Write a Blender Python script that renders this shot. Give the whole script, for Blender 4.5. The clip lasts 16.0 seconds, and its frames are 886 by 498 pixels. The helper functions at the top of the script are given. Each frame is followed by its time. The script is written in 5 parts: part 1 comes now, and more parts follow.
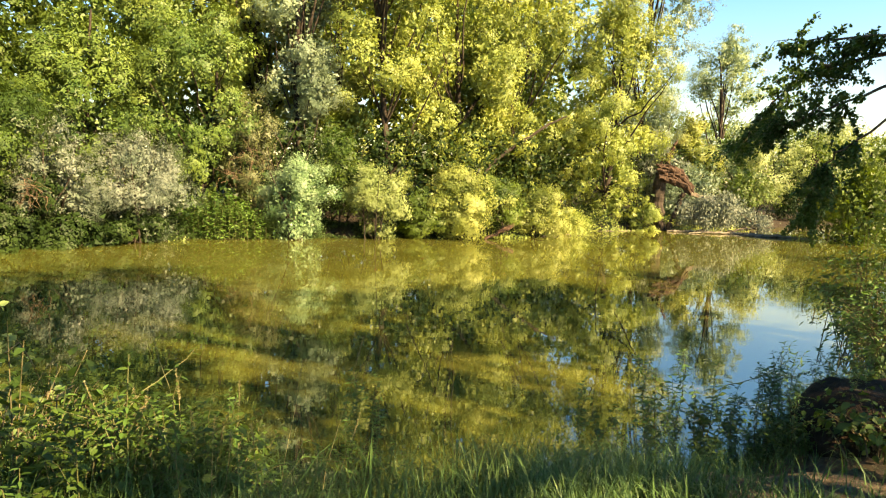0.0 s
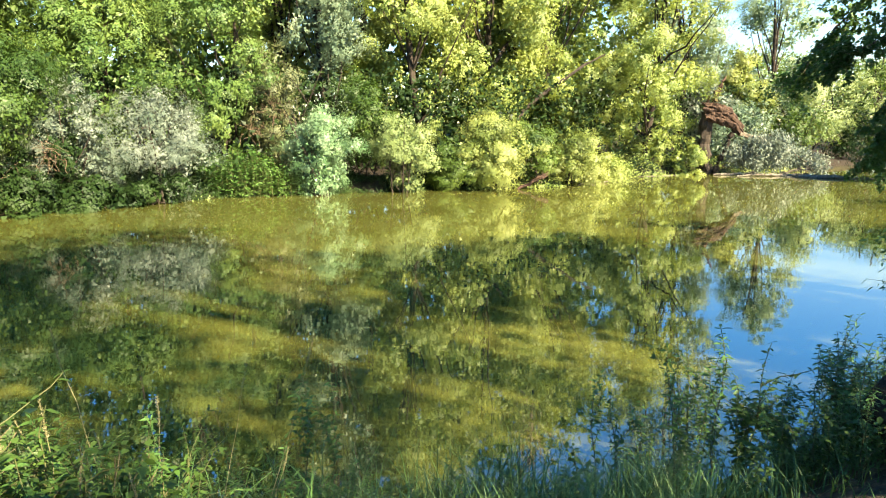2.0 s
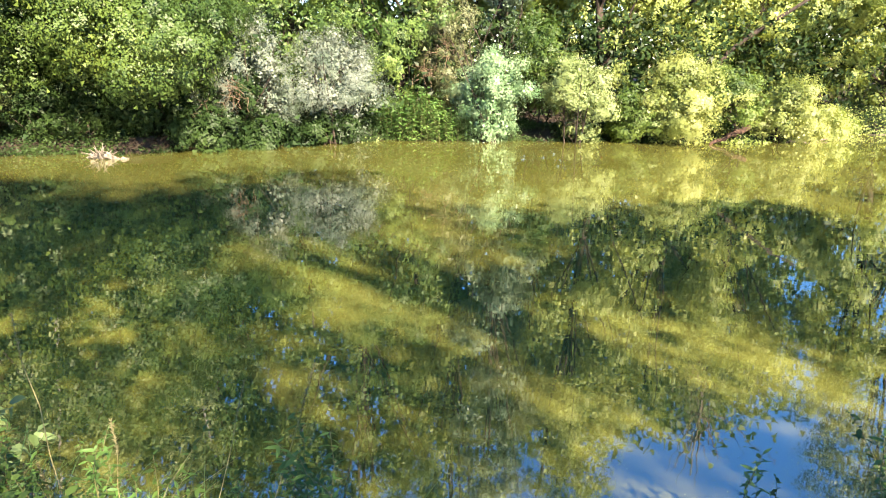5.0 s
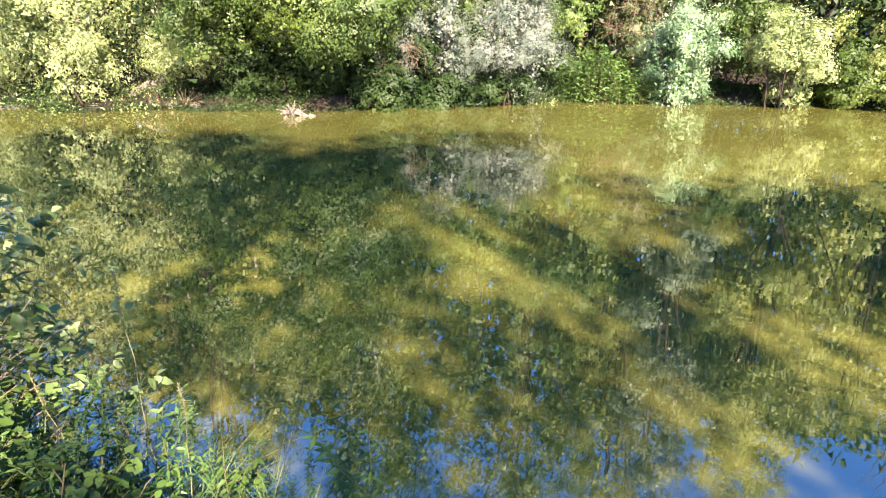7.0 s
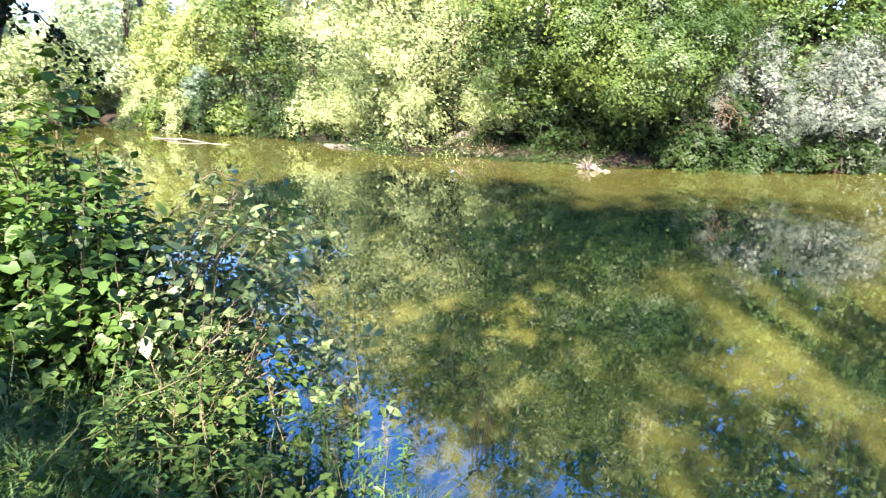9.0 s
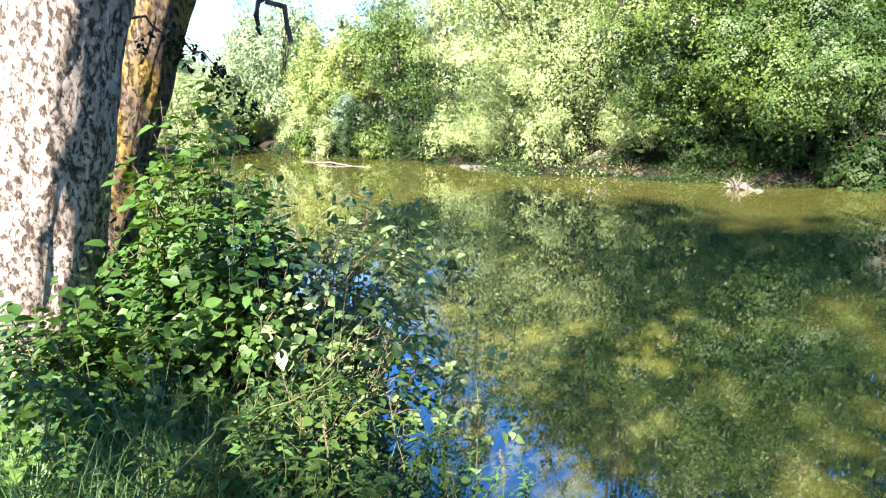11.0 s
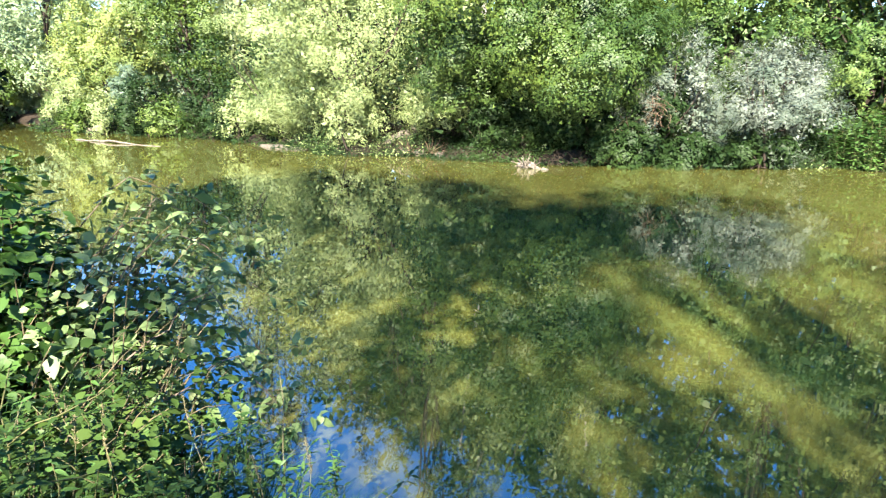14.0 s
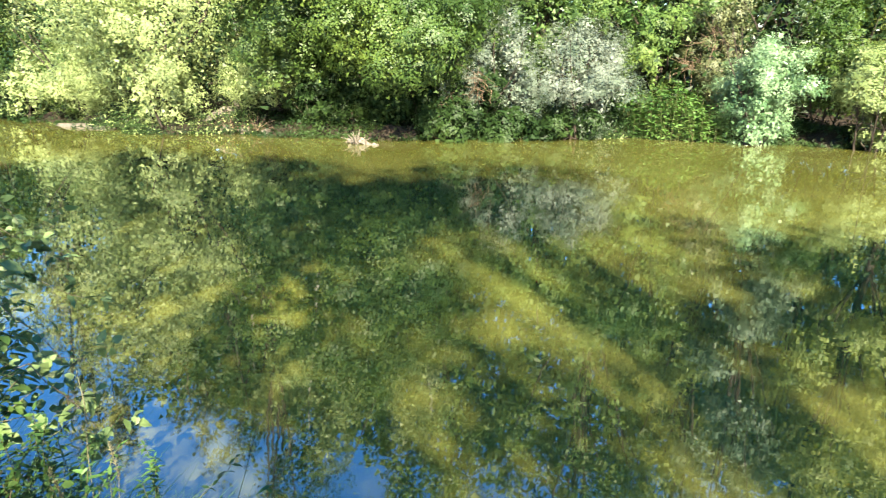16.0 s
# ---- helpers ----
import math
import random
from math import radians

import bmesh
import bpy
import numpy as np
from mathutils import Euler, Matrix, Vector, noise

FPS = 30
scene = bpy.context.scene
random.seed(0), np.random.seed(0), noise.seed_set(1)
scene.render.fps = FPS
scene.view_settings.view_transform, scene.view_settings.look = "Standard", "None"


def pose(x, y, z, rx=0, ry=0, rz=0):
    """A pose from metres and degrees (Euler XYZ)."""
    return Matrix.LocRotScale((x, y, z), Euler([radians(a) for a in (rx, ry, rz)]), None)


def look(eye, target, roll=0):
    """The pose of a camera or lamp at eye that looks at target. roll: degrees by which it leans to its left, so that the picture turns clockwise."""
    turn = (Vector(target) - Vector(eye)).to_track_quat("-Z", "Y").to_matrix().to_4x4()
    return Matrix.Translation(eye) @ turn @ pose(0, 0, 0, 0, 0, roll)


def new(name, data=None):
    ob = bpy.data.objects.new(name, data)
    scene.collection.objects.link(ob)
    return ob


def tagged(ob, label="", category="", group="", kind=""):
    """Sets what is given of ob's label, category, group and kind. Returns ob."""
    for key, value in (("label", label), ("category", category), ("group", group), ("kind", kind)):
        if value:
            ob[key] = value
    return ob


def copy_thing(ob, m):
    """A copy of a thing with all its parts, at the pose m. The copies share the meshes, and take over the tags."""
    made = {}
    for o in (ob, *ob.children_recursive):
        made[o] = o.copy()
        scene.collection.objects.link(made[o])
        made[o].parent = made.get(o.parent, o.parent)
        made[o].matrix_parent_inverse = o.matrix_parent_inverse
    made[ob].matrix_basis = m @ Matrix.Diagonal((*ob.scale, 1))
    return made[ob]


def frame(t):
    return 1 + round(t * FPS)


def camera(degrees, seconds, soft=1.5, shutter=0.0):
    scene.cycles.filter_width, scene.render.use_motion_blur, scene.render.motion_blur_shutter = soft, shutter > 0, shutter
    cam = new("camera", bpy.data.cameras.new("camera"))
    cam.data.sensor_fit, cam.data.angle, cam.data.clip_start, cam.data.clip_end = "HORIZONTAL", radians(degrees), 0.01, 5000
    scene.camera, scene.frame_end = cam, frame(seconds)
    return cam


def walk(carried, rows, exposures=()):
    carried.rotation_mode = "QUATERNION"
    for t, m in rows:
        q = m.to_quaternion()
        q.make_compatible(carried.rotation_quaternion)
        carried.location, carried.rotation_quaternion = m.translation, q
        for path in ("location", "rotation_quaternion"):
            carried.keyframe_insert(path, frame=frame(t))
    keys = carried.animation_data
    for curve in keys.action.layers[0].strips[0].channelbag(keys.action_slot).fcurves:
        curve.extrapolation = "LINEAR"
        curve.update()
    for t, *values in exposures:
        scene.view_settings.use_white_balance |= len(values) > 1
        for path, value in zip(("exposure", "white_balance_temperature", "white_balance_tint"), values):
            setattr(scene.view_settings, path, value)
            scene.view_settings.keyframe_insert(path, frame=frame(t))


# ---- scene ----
# ---- the camera and its walk ----
cam = camera(70.16, 16.0, soft=1.1, shutter=0.2)
PATH = [
    (0, pose(-1.283, -2.095, 2.376, 83.84, -1.71, -9.89)),
    (0.5, pose(-1.140, -1.882, 2.373, 81.62, -1.06, -8.47)),
    (1, pose(-1.071, -1.753, 2.425, 81.66, -1.31, -8.47)),
    (1.5, pose(-0.917, -1.456, 2.415, 80.36, -0.13, -8.63)),
    (2, pose(-0.754, -1.274, 2.419, 79.15, 0.21, -6.40)),
    (2.5, pose(-0.569, -1.128, 2.416, 75.96, -0.71, -2.85)),
    (3, pose(-0.470, -0.939, 2.393, 75.85, -1.61, 0.46)),
    (3.5, pose(-0.372, -0.760, 2.399, 74.17, 0.42, 0.47)),
    (4, pose(-0.299, -0.481, 2.396, 74.53, 0.27, 5.39)),
    (6.5, pose(-0.103, 0.187, 2.412, 71.97, -0.18, 18.54)),
    (7, pose(0.056, 0.299, 2.434, 70.67, 0.41, 26.69)),
    (7.5, pose(0.096, 0.429, 2.413, 71.65, -0.12, 27.30)),
    (8, pose(0.128, 0.551, 2.410, 72.22, -0.00, 39.07)),
    (8.5, pose(0.096, 0.608, 2.409, 71.58, 1.46, 47.99)),
    (9, pose(0.049, 0.636, 2.371, 75.69, 0.11, 53.49)),
    (9.5, pose(0.079, 0.687, 2.383, 76.90, 2.03, 63.44)),
    (9.7, pose(0.095, 0.698, 2.388, 77.86, 2.45, 66.32)),
    (11.8, pose(-0.008, 0.702, 2.368, 77.27, 1.12, 63.84)),
    (12, pose(-0.014, 0.704, 2.369, 77.11, 1.20, 62.77)),
    (12.5, pose(0.025, 0.699, 2.382, 76.82, 0.79, 59.78)),
    (13, pose(0.033, 0.716, 2.382, 76.24, 0.55, 56.06)),
    (13.5, pose(0.048, 0.727, 2.386, 76.06, 0.59, 52.86)),
    (14, pose(0.049, 0.744, 2.381, 75.59, 0.15, 48.28)),
    (14.5, pose(0.055, 0.760, 2.384, 75.61, -0.33, 44.40)),
    (15, pose(0.116, 0.766, 2.414, 74.50, -0.29, 42.37)),
    (15.5, pose(0.150, 0.784, 2.422, 73.64, 0.02, 39.09)),
    (16, pose(0.178, 0.784, 2.413, 73.40, -0.45, 33.48)),
]
EXPOSURES = [(0, 2.68, 17000, 12), (0.5, 2.88, 11600, 4), (1, 2.86, 10800, 6), (2, 3.00, 9200, 5), (3.5, 3.10, 8400, 7), (6.5, 3.33, 8000, 28), (7.5, 3.28, 7500, 29), (8.5, 3.34, 7100, 29), (9, 3.34, 7000, 27), (9.5, 3.24, 6900, 21), (12, 3.14, 6900, 17), (14, 3.11, 7000, 13), (16, 3.15, 7800, 7)]
walk(cam, PATH, EXPOSURES)

# ---- world and sun ----
SUN_AZ, SUN_EL = 138.0, 37.0      # azimuth clockwise from +y, elevation
world = bpy.data.worlds.new("sky")
scene.world = world
world.use_nodes = True
wn = world.node_tree
wn.nodes.clear()
sky = wn.nodes.new("ShaderNodeTexSky")
sky.sky_type = "NISHITA"
sky.sun_disc = False
sky.sun_elevation = radians(SUN_EL)
sky.sun_rotation = radians(SUN_AZ)
sky.air_density, sky.dust_density, sky.ozone_density = 1.0, 0.5, 4.0
bg = wn.nodes.new("ShaderNodeBackground")
bg.inputs["Strength"].default_value = 0.048
wo = wn.nodes.new("ShaderNodeOutputWorld")
tint = wn.nodes.new("ShaderNodeMix")
tint.data_type, tint.blend_type = "RGBA", "MULTIPLY"
tint.inputs[0].default_value = 1.0
tint.inputs[7].default_value = (0.34, 1.17, 1.95, 1)
wn.links.new(sky.outputs[0], tint.inputs[6])
# pale haze low over the land, clear blue higher up
where = wn.nodes.new("ShaderNodeTexCoord")
split = wn.nodes.new("ShaderNodeSeparateXYZ")
rise = wn.nodes.new("ShaderNodeMapRange")
rise.inputs["From Min"].default_value, rise.inputs["From Max"].default_value = 0.0, 0.30
haze = wn.nodes.new("ShaderNodeMix")
haze.data_type = "RGBA"
haze.inputs[6].default_value, haze.inputs[7].default_value = (1.35, 1.15, 1.0, 1), (0.34, 1.17, 1.95, 1)
wn.links.new(where.outputs["Generated"], split.inputs[0])
wn.links.new(split.outputs[2], rise.inputs[0])
wn.links.new(rise.outputs[0], haze.inputs[0])
wn.links.new(haze.outputs[2], tint.inputs[7])
wn.links.new(tint.outputs[2], bg.inputs["Color"])
wn.links.new(bg.outputs[0], wo.inputs["Surface"])

sun_data = bpy.data.lights.new("sun", "SUN")
sun_data.energy = 5.0
sun_data.angle = radians(0.8)
sun_data.color = (1.0, 0.95, 0.86)
sun_ob = new("sun", sun_data)
to_sun = Vector((math.sin(radians(SUN_AZ)) * math.cos(radians(SUN_EL)), math.cos(radians(SUN_AZ)) * math.cos(radians(SUN_EL)), math.sin(radians(SUN_EL))))
sun_ob.matrix_world = look(to_sun * 60, (0, 0, 0))


# ---- materials ----
def mat(name):
    m = bpy.data.materials.new(name)
    m.use_nodes = True
    t = m.node_tree
    t.nodes.clear()
    out = t.nodes.new("ShaderNodeOutputMaterial")
    return m, t, out


def ramp(t, fac, stops):
    r = t.nodes.new("ShaderNodeValToRGB")
    e = r.color_ramp.elements
    while len(e) < len(stops):
        e.new(0.5)
    for k, (p, c) in enumerate(stops):
        e[k].position = p
        e[k].color = (*c, 1)
    t.links.new(fac, r.inputs[0])
    return r.outputs[0]


def coords(t, scale, kind="Object"):
    c = t.nodes.new("ShaderNodeTexCoord")
    mp = t.nodes.new("ShaderNodeMapping")
    mp.inputs["Scale"].default_value = scale
    t.links.new(c.outputs[kind], mp.inputs[0])
    return mp.outputs[0]


def noise_tex(t, vec, scale, detail=4.0, rough=0.55):
    n = t.nodes.new("ShaderNodeTexNoise")
    n.inputs["Scale"].default_value = scale
    n.inputs["Detail"].default_value = detail
    n.inputs["Roughness"].default_value = rough
    if vec:
        t.links.new(vec, n.inputs["Vector"])
    return n.outputs[0]


def mixc(t, fac, a, b, mode="MIX"):
    m = t.nodes.new("ShaderNodeMix")
    m.data_type, m.blend_type = "RGBA", mode
    for sock, v in ((m.inputs[0], fac), (m.inputs[6], a), (m.inputs[7], b)):
        if isinstance(v, (int, float)):
            sock.default_value = v
        elif isinstance(v, tuple):
            sock.default_value = (*v, 1)
        else:
            t.links.new(v, sock)
    return m.outputs[2]


def bump(t, h, strength, dist):
    b = t.nodes.new("ShaderNodeBump")
    b.inputs["Strength"].default_value = strength
    b.inputs["Distance"].default_value = dist
    t.links.new(h, b.inputs["Height"])
    return b.outputs[0]


def principled(t, out, color, rough=0.7, spec=0.3, normal=None):
    p = t.nodes.new("ShaderNodeBsdfPrincipled")
    if isinstance(color, tuple):
        p.inputs["Base Color"].default_value = (*color, 1)
    else:
        t.links.new(color, p.inputs["Base Color"])
    p.inputs["Roughness"].default_value = rough
    p.inputs["Specular IOR Level"].default_value = spec
    if normal:
        t.links.new(normal, p.inputs["Normal"])
    if out:
        t.links.new(p.outputs[0], out.inputs[0])
    return p


def leaf_mat(name, c1, c2, c3, rough=0.5, trans=0.32, patch=0.5, spec=0.25, deep=0.82):
    """Leaves: three tones dealt leaf by leaf and in patches over the crown, some light passing through."""
    c1, c2, c3 = (tuple(deep * v for v in c) for c in (c1, c2, c3))
    trans *= 0.85
    m, t, out = mat(name)
    geo = t.nodes.new("ShaderNodeNewGeometry")
    isl = geo.outputs["Random Per Island"]
    big = noise_tex(t, coords(t, (1, 1, 1)), patch, 2.0)
    mx = t.nodes.new("ShaderNodeMath")
    mx.operation = "MULTIPLY_ADD"
    mx.inputs[1].default_value = 0.18
    t.links.new(isl, mx.inputs[0])
    sc = t.nodes.new("ShaderNodeMath")
    sc.operation = "MULTIPLY_ADD"
    sc.inputs[1].default_value, sc.inputs[2].default_value = 1.5, -0.52
    t.links.new(big, sc.inputs[0])
    t.links.new(sc.outputs[0], mx.inputs[2])
    col = ramp(t, mx.outputs[0], [(0.05, c1), (0.45, c2), (0.95, c3)])
    p = principled(t, None, col, rough, spec)
    tr = t.nodes.new("ShaderNodeBsdfTranslucent")
    hs = t.nodes.new("ShaderNodeHueSaturation")
    hs.inputs["Hue"].default_value = 0.485
    hs.inputs["Saturation"].default_value = 1.15
    hs.inputs["Value"].default_value = 1.25
    t.links.new(col, hs.inputs["Color"])
    t.links.new(hs.outputs[0], tr.inputs[0])
    ms = t.nodes.new("ShaderNodeMixShader")
    ms.inputs[0].default_value = trans
    t.links.new(p.outputs[0], ms.inputs[1])
    t.links.new(tr.outputs[0], ms.inputs[2])
    t.links.new(ms.outputs[0], out.inputs[0])
    return m


def bark_mat(name, c1, c2, c3=None, scale=1.0, relief=0.02):
    m, t, out = mat(name)
    v = coords(t, (6 * scale, 6 * scale, 1.3 * scale))
    n = noise_tex(t, v, 2.2, 6.0, 0.65)
    col = ramp(t, n, [(0.35, c1), (0.62, c2)])
    if c3:
        n2 = noise_tex(t, coords(t, (1, 1, 0.6)), 1.7, 3.0)
        f = ramp(t, n2, [(0.50, (0, 0, 0)), (0.62, (1, 1, 1))])
        col = mixc(t, f, col, c3)
    principled(t, out, col, 0.9, 0.15, bump(t, n, 0.9, relief))
    return m


M_YELLOW = leaf_mat("leaf_yellow_green", (0.105, 0.16, 0.042), (0.255, 0.315, 0.092), (0.43, 0.455, 0.185), trans=0.42, patch=0.5)
M_GOLD = leaf_mat("leaf_golden", (0.11, 0.155, 0.040), (0.26, 0.30, 0.092), (0.44, 0.435, 0.185), trans=0.4, patch=0.6)
M_OLIVEGREEN = leaf_mat("leaf_olive_green", (0.036, 0.084, 0.020), (0.105, 0.168, 0.042), (0.25, 0.305, 0.085), patch=0.4)
M_GREEN = leaf_mat("leaf_mid_green", (0.030, 0.066, 0.013), (0.084, 0.135, 0.026), (0.19, 0.23, 0.045), patch=0.4)
M_DEEP = leaf_mat("leaf_deep_green", (0.018, 0.046, 0.010), (0.050, 0.092, 0.019), (0.135, 0.175, 0.036), patch=0.4)
M_LIGHT = leaf_mat("leaf_light_green", (0.145, 0.20, 0.072), (0.24, 0.30, 0.122), (0.36, 0.405, 0.195), trans=0.38, patch=0.5)
# near-black green: the bank's shade is put into the leaf colour
M_SHADE = leaf_mat("leaf_dark_shade", (0.007, 0.019, 0.006), (0.018, 0.038, 0.010), (0.045, 0.075, 0.016), trans=0.15, patch=0.4, spec=0.10)
M_SILVER = leaf_mat("leaf_silver_willow", (0.060, 0.092, 0.060), (0.135, 0.165, 0.126), (0.265, 0.29, 0.24), rough=0.5, trans=0.25, patch=0.9)
M_BLUE = leaf_mat("leaf_blue_grey", (0.085, 0.14, 0.085), (0.17, 0.235, 0.15), (0.29, 0.345, 0.24), rough=0.45, trans=0.35)
M_WHITE = leaf_mat("leaf_pale_mint", (0.055, 0.13, 0.05), (0.17, 0.27, 0.14), (0.42, 0.48, 0.36), rough=0.4, trans=0.25, patch=0.7)
M_OLIVE = leaf_mat("leaf_olive_brown", (0.06, 0.078, 0.03), (0.12, 0.135, 0.062), (0.21, 0.21, 0.115), trans=0.2)
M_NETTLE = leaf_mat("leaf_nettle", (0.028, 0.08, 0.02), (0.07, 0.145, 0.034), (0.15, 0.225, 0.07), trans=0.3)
M_WEED = leaf_mat("leaf_weed", (0.026, 0.062, 0.014), (0.062, 0.115, 0.024), (0.17, 0.19, 0.04), trans=0.4, patch=1.4)
M_BRAMBLE = leaf_mat("leaf_bramble", (0.026, 0.075, 0.014), (0.068, 0.145, 0.028), (0.19, 0.235, 0.05), trans=0.4, patch=1.5, spec=0.3)
M_PALE = leaf_mat("leaf_pale_grey_green", (0.075, 0.135, 0.048), (0.155, 0.225, 0.085), (0.33, 0.36, 0.19), trans=0.35, patch=2.2, spec=0.35)
M_GRASS = leaf_mat("grass_blade", (0.033, 0.084, 0.027), (0.070, 0.145, 0.043), (0.155, 0.215, 0.075), trans=0.3, patch=1.2)
M_STRAW = leaf_mat("dry_grass", (0.12, 0.105, 0.05), (0.21, 0.19, 0.10), (0.33, 0.30, 0.18), trans=0.2, patch=1.2)
M_FLOAT = leaf_mat("floating_litter", (0.10, 0.09, 0.03), (0.20, 0.18, 0.07), (0.36, 0.33, 0.16), rough=0.9, trans=0.0, spec=0.05)
M_BARK = bark_mat("bark_grey_brown", (0.035, 0.027, 0.02), (0.15, 0.12, 0.09))
# bark darkened to carry the shade cast by neighbouring crowns
M_SHADEBARK = bark_mat("bark_dark_shade", (0.012, 0.009, 0.007), (0.042, 0.032, 0.025))


def furrowed_bark(name, dark, ridge, moss=None):
    """Old bark: upright ridges with dark furrows, cross-cracks and lichen, patched with moss where given."""
    m, t, out = mat(name)
    n = noise_tex(t, coords(t, (9, 9, 2.2)), 2.4, 6.0, 0.62)
    n2 = noise_tex(t, coords(t, (30, 30, 14)), 2.0, 5.0, 0.7)
    n4 = noise_tex(t, coords(t, (17, 17, 10)), 1.6, 7.0, 0.7)
    plate = ramp(t, n4, [(0.40, (0.1, 0.1, 0.1)), (0.50, (1, 1, 1))])
    col = ramp(t, n, [(0.36, tuple(0.45 * c for c in ridge)), (0.60, ridge)])
    col = mixc(t, ramp(t, n2, [(0.42, (0, 0, 0)), (0.62, (0.6, 0.6, 0.6))]), col, tuple(0.5 * c for c in ridge))
    if moss:
        n3 = noise_tex(t, coords(t, (1.6, 1.6, 0.6)), 2.0, 6.0, 0.65)
        col = mixc(t, ramp(t, n3, [(0.47, (0, 0, 0)), (0.58, (1, 1, 1))]), col, mixc(t, ramp(t, n2, [(0.35, (0, 0, 0)), (0.65, (1, 1, 1))]), tuple(0.4 * c for c in moss), moss))
    col = mixc(t, plate, dark, col)
    add = t.nodes.new("ShaderNodeMath")
    add.operation = "MULTIPLY_ADD"
    add.inputs[1].default_value = 0.3
    t.links.new(n2, add.inputs[0])
    t.links.new(plate, add.inputs[2])
    principled(t, out, col, 0.92, 0.12, bump(t, add.outputs[0], 1.0, 0.02))
    return m


M_TRUNK = furrowed_bark("bark_old_willow", (0.03, 0.022, 0.016), (0.42, 0.355, 0.305))
M_MOSSY = furrowed_bark("bark_mossy", (0.03, 0.022, 0.015), (0.15, 0.115, 0.085), (0.27, 0.19, 0.045))
M_BIRCH = bark_mat("bark_pale", (0.09, 0.08, 0.07), (0.26, 0.245, 0.23))
M_DEAD = bark_mat("dead_wood_grey", (0.05, 0.042, 0.033), (0.15, 0.13, 0.105))
M_ROTTEN = bark_mat("torn_red_wood", (0.010, 0.006, 0.005), (0.065, 0.038, 0.026))
M_TWIG = bark_mat("dry_twig", (0.04, 0.028, 0.018), (0.13, 0.09, 0.06))
M_CANE = bark_mat("bramble_cane", (0.035, 0.035, 0.018), (0.12, 0.095, 0.055))
# leaf colour paled so that distant haze is part of it
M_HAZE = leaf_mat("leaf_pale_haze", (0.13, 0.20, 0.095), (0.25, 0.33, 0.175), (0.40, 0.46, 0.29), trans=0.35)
M_STEM, _t, _o = mat("green_stem")
principled(_t, _o, ramp(_t, noise_tex(_t, coords(_t, (1, 1, 1)), 3.0), [(0.3, (0.035, 0.045, 0.014)), (0.7, (0.085, 0.08, 0.032))]), 0.6, 0.3)

# ground: soil, litter and short growth, with a darker far bank
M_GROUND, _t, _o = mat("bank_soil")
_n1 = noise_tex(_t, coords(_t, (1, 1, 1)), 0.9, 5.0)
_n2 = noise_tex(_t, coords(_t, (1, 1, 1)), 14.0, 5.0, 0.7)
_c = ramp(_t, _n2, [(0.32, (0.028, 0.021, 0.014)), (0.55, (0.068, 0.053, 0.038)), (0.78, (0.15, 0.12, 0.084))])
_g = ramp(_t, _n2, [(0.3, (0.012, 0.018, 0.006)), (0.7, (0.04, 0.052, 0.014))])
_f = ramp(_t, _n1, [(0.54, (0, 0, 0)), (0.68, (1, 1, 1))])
# far bank tone: shade under the boughs put into the soil colour
_shade_soil = ramp(_t, _n2, [(0.32, (0.010, 0.008, 0.006)), (0.60, (0.028, 0.021, 0.015)), (0.80, (0.055, 0.042, 0.03))])
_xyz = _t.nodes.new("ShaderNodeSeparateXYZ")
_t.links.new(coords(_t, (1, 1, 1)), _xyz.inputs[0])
_far_side = _t.nodes.new("ShaderNodeMapRange")
_far_side.inputs["From Min"].default_value, _far_side.inputs["From Max"].default_value = 2.4, 5.0
_t.links.new(_xyz.outputs[1], _far_side.inputs[0])
principled(_t, _o, mixc(_t, _far_side.outputs[0], mixc(_t, _f, _c, _g), _shade_soil), 0.95, 0.1, bump(_t, _n2, 0.8, 0.05))

# water: murky olive body under a smooth, barely moving surface
M_WATER, _t, _o = mat("river_water")
_s = noise_tex(_t, coords(_t, (0.16, 0.32, 1)), 1.0, 3.0)
_b = ramp(_t, _s, [(0.35, (0.047, 0.050, 0.0110)), (0.65, (0.061, 0.064, 0.0175))])
_r1 = noise_tex(_t, coords(_t, (1.2, 2.6, 1)), 1.3, 2.0, 0.5)
_r2 = noise_tex(_t, coords(_t, (4.0, 7.0, 1)), 2.0, 2.0, 0.5)
_add = _t.nodes.new("ShaderNodeMath")
_add.operation = "MULTIPLY_ADD"
_add.inputs[1].default_value = 0.08
_t.links.new(_r2, _add.inputs[0])
_t.links.new(_r1, _add.inputs[2])
_r3 = noise_tex(_t, coords(_t, (14.0, 22.0, 1)), 2.0, 2.0, 0.5)
_add2 = _t.nodes.new("ShaderNodeMath")
_add2.operation = "MULTIPLY_ADD"
_add2.inputs[1].default_value = 0.014
_t.links.new(_r3, _add2.inputs[0])
_t.links.new(_add.outputs[0], _add2.inputs[2])
_p = principled(_t, _o, _b, 0.015, 0.5, bump(_t, _add2.outputs[0], 0.05, 0.016))
_p.inputs["IOR"].default_value = 2.45
# light spreads sideways in the murky water
_p.subsurface_method = "BURLEY"
_p.inputs["Subsurface Weight"].default_value = 0.16
_p.inputs["Subsurface Radius"].default_value = (1.0, 0.9, 0.6)
_p.inputs["Subsurface Scale"].default_value = 1.0

# ---- small mesh helpers ----
rng = np.random.default_rng(7)


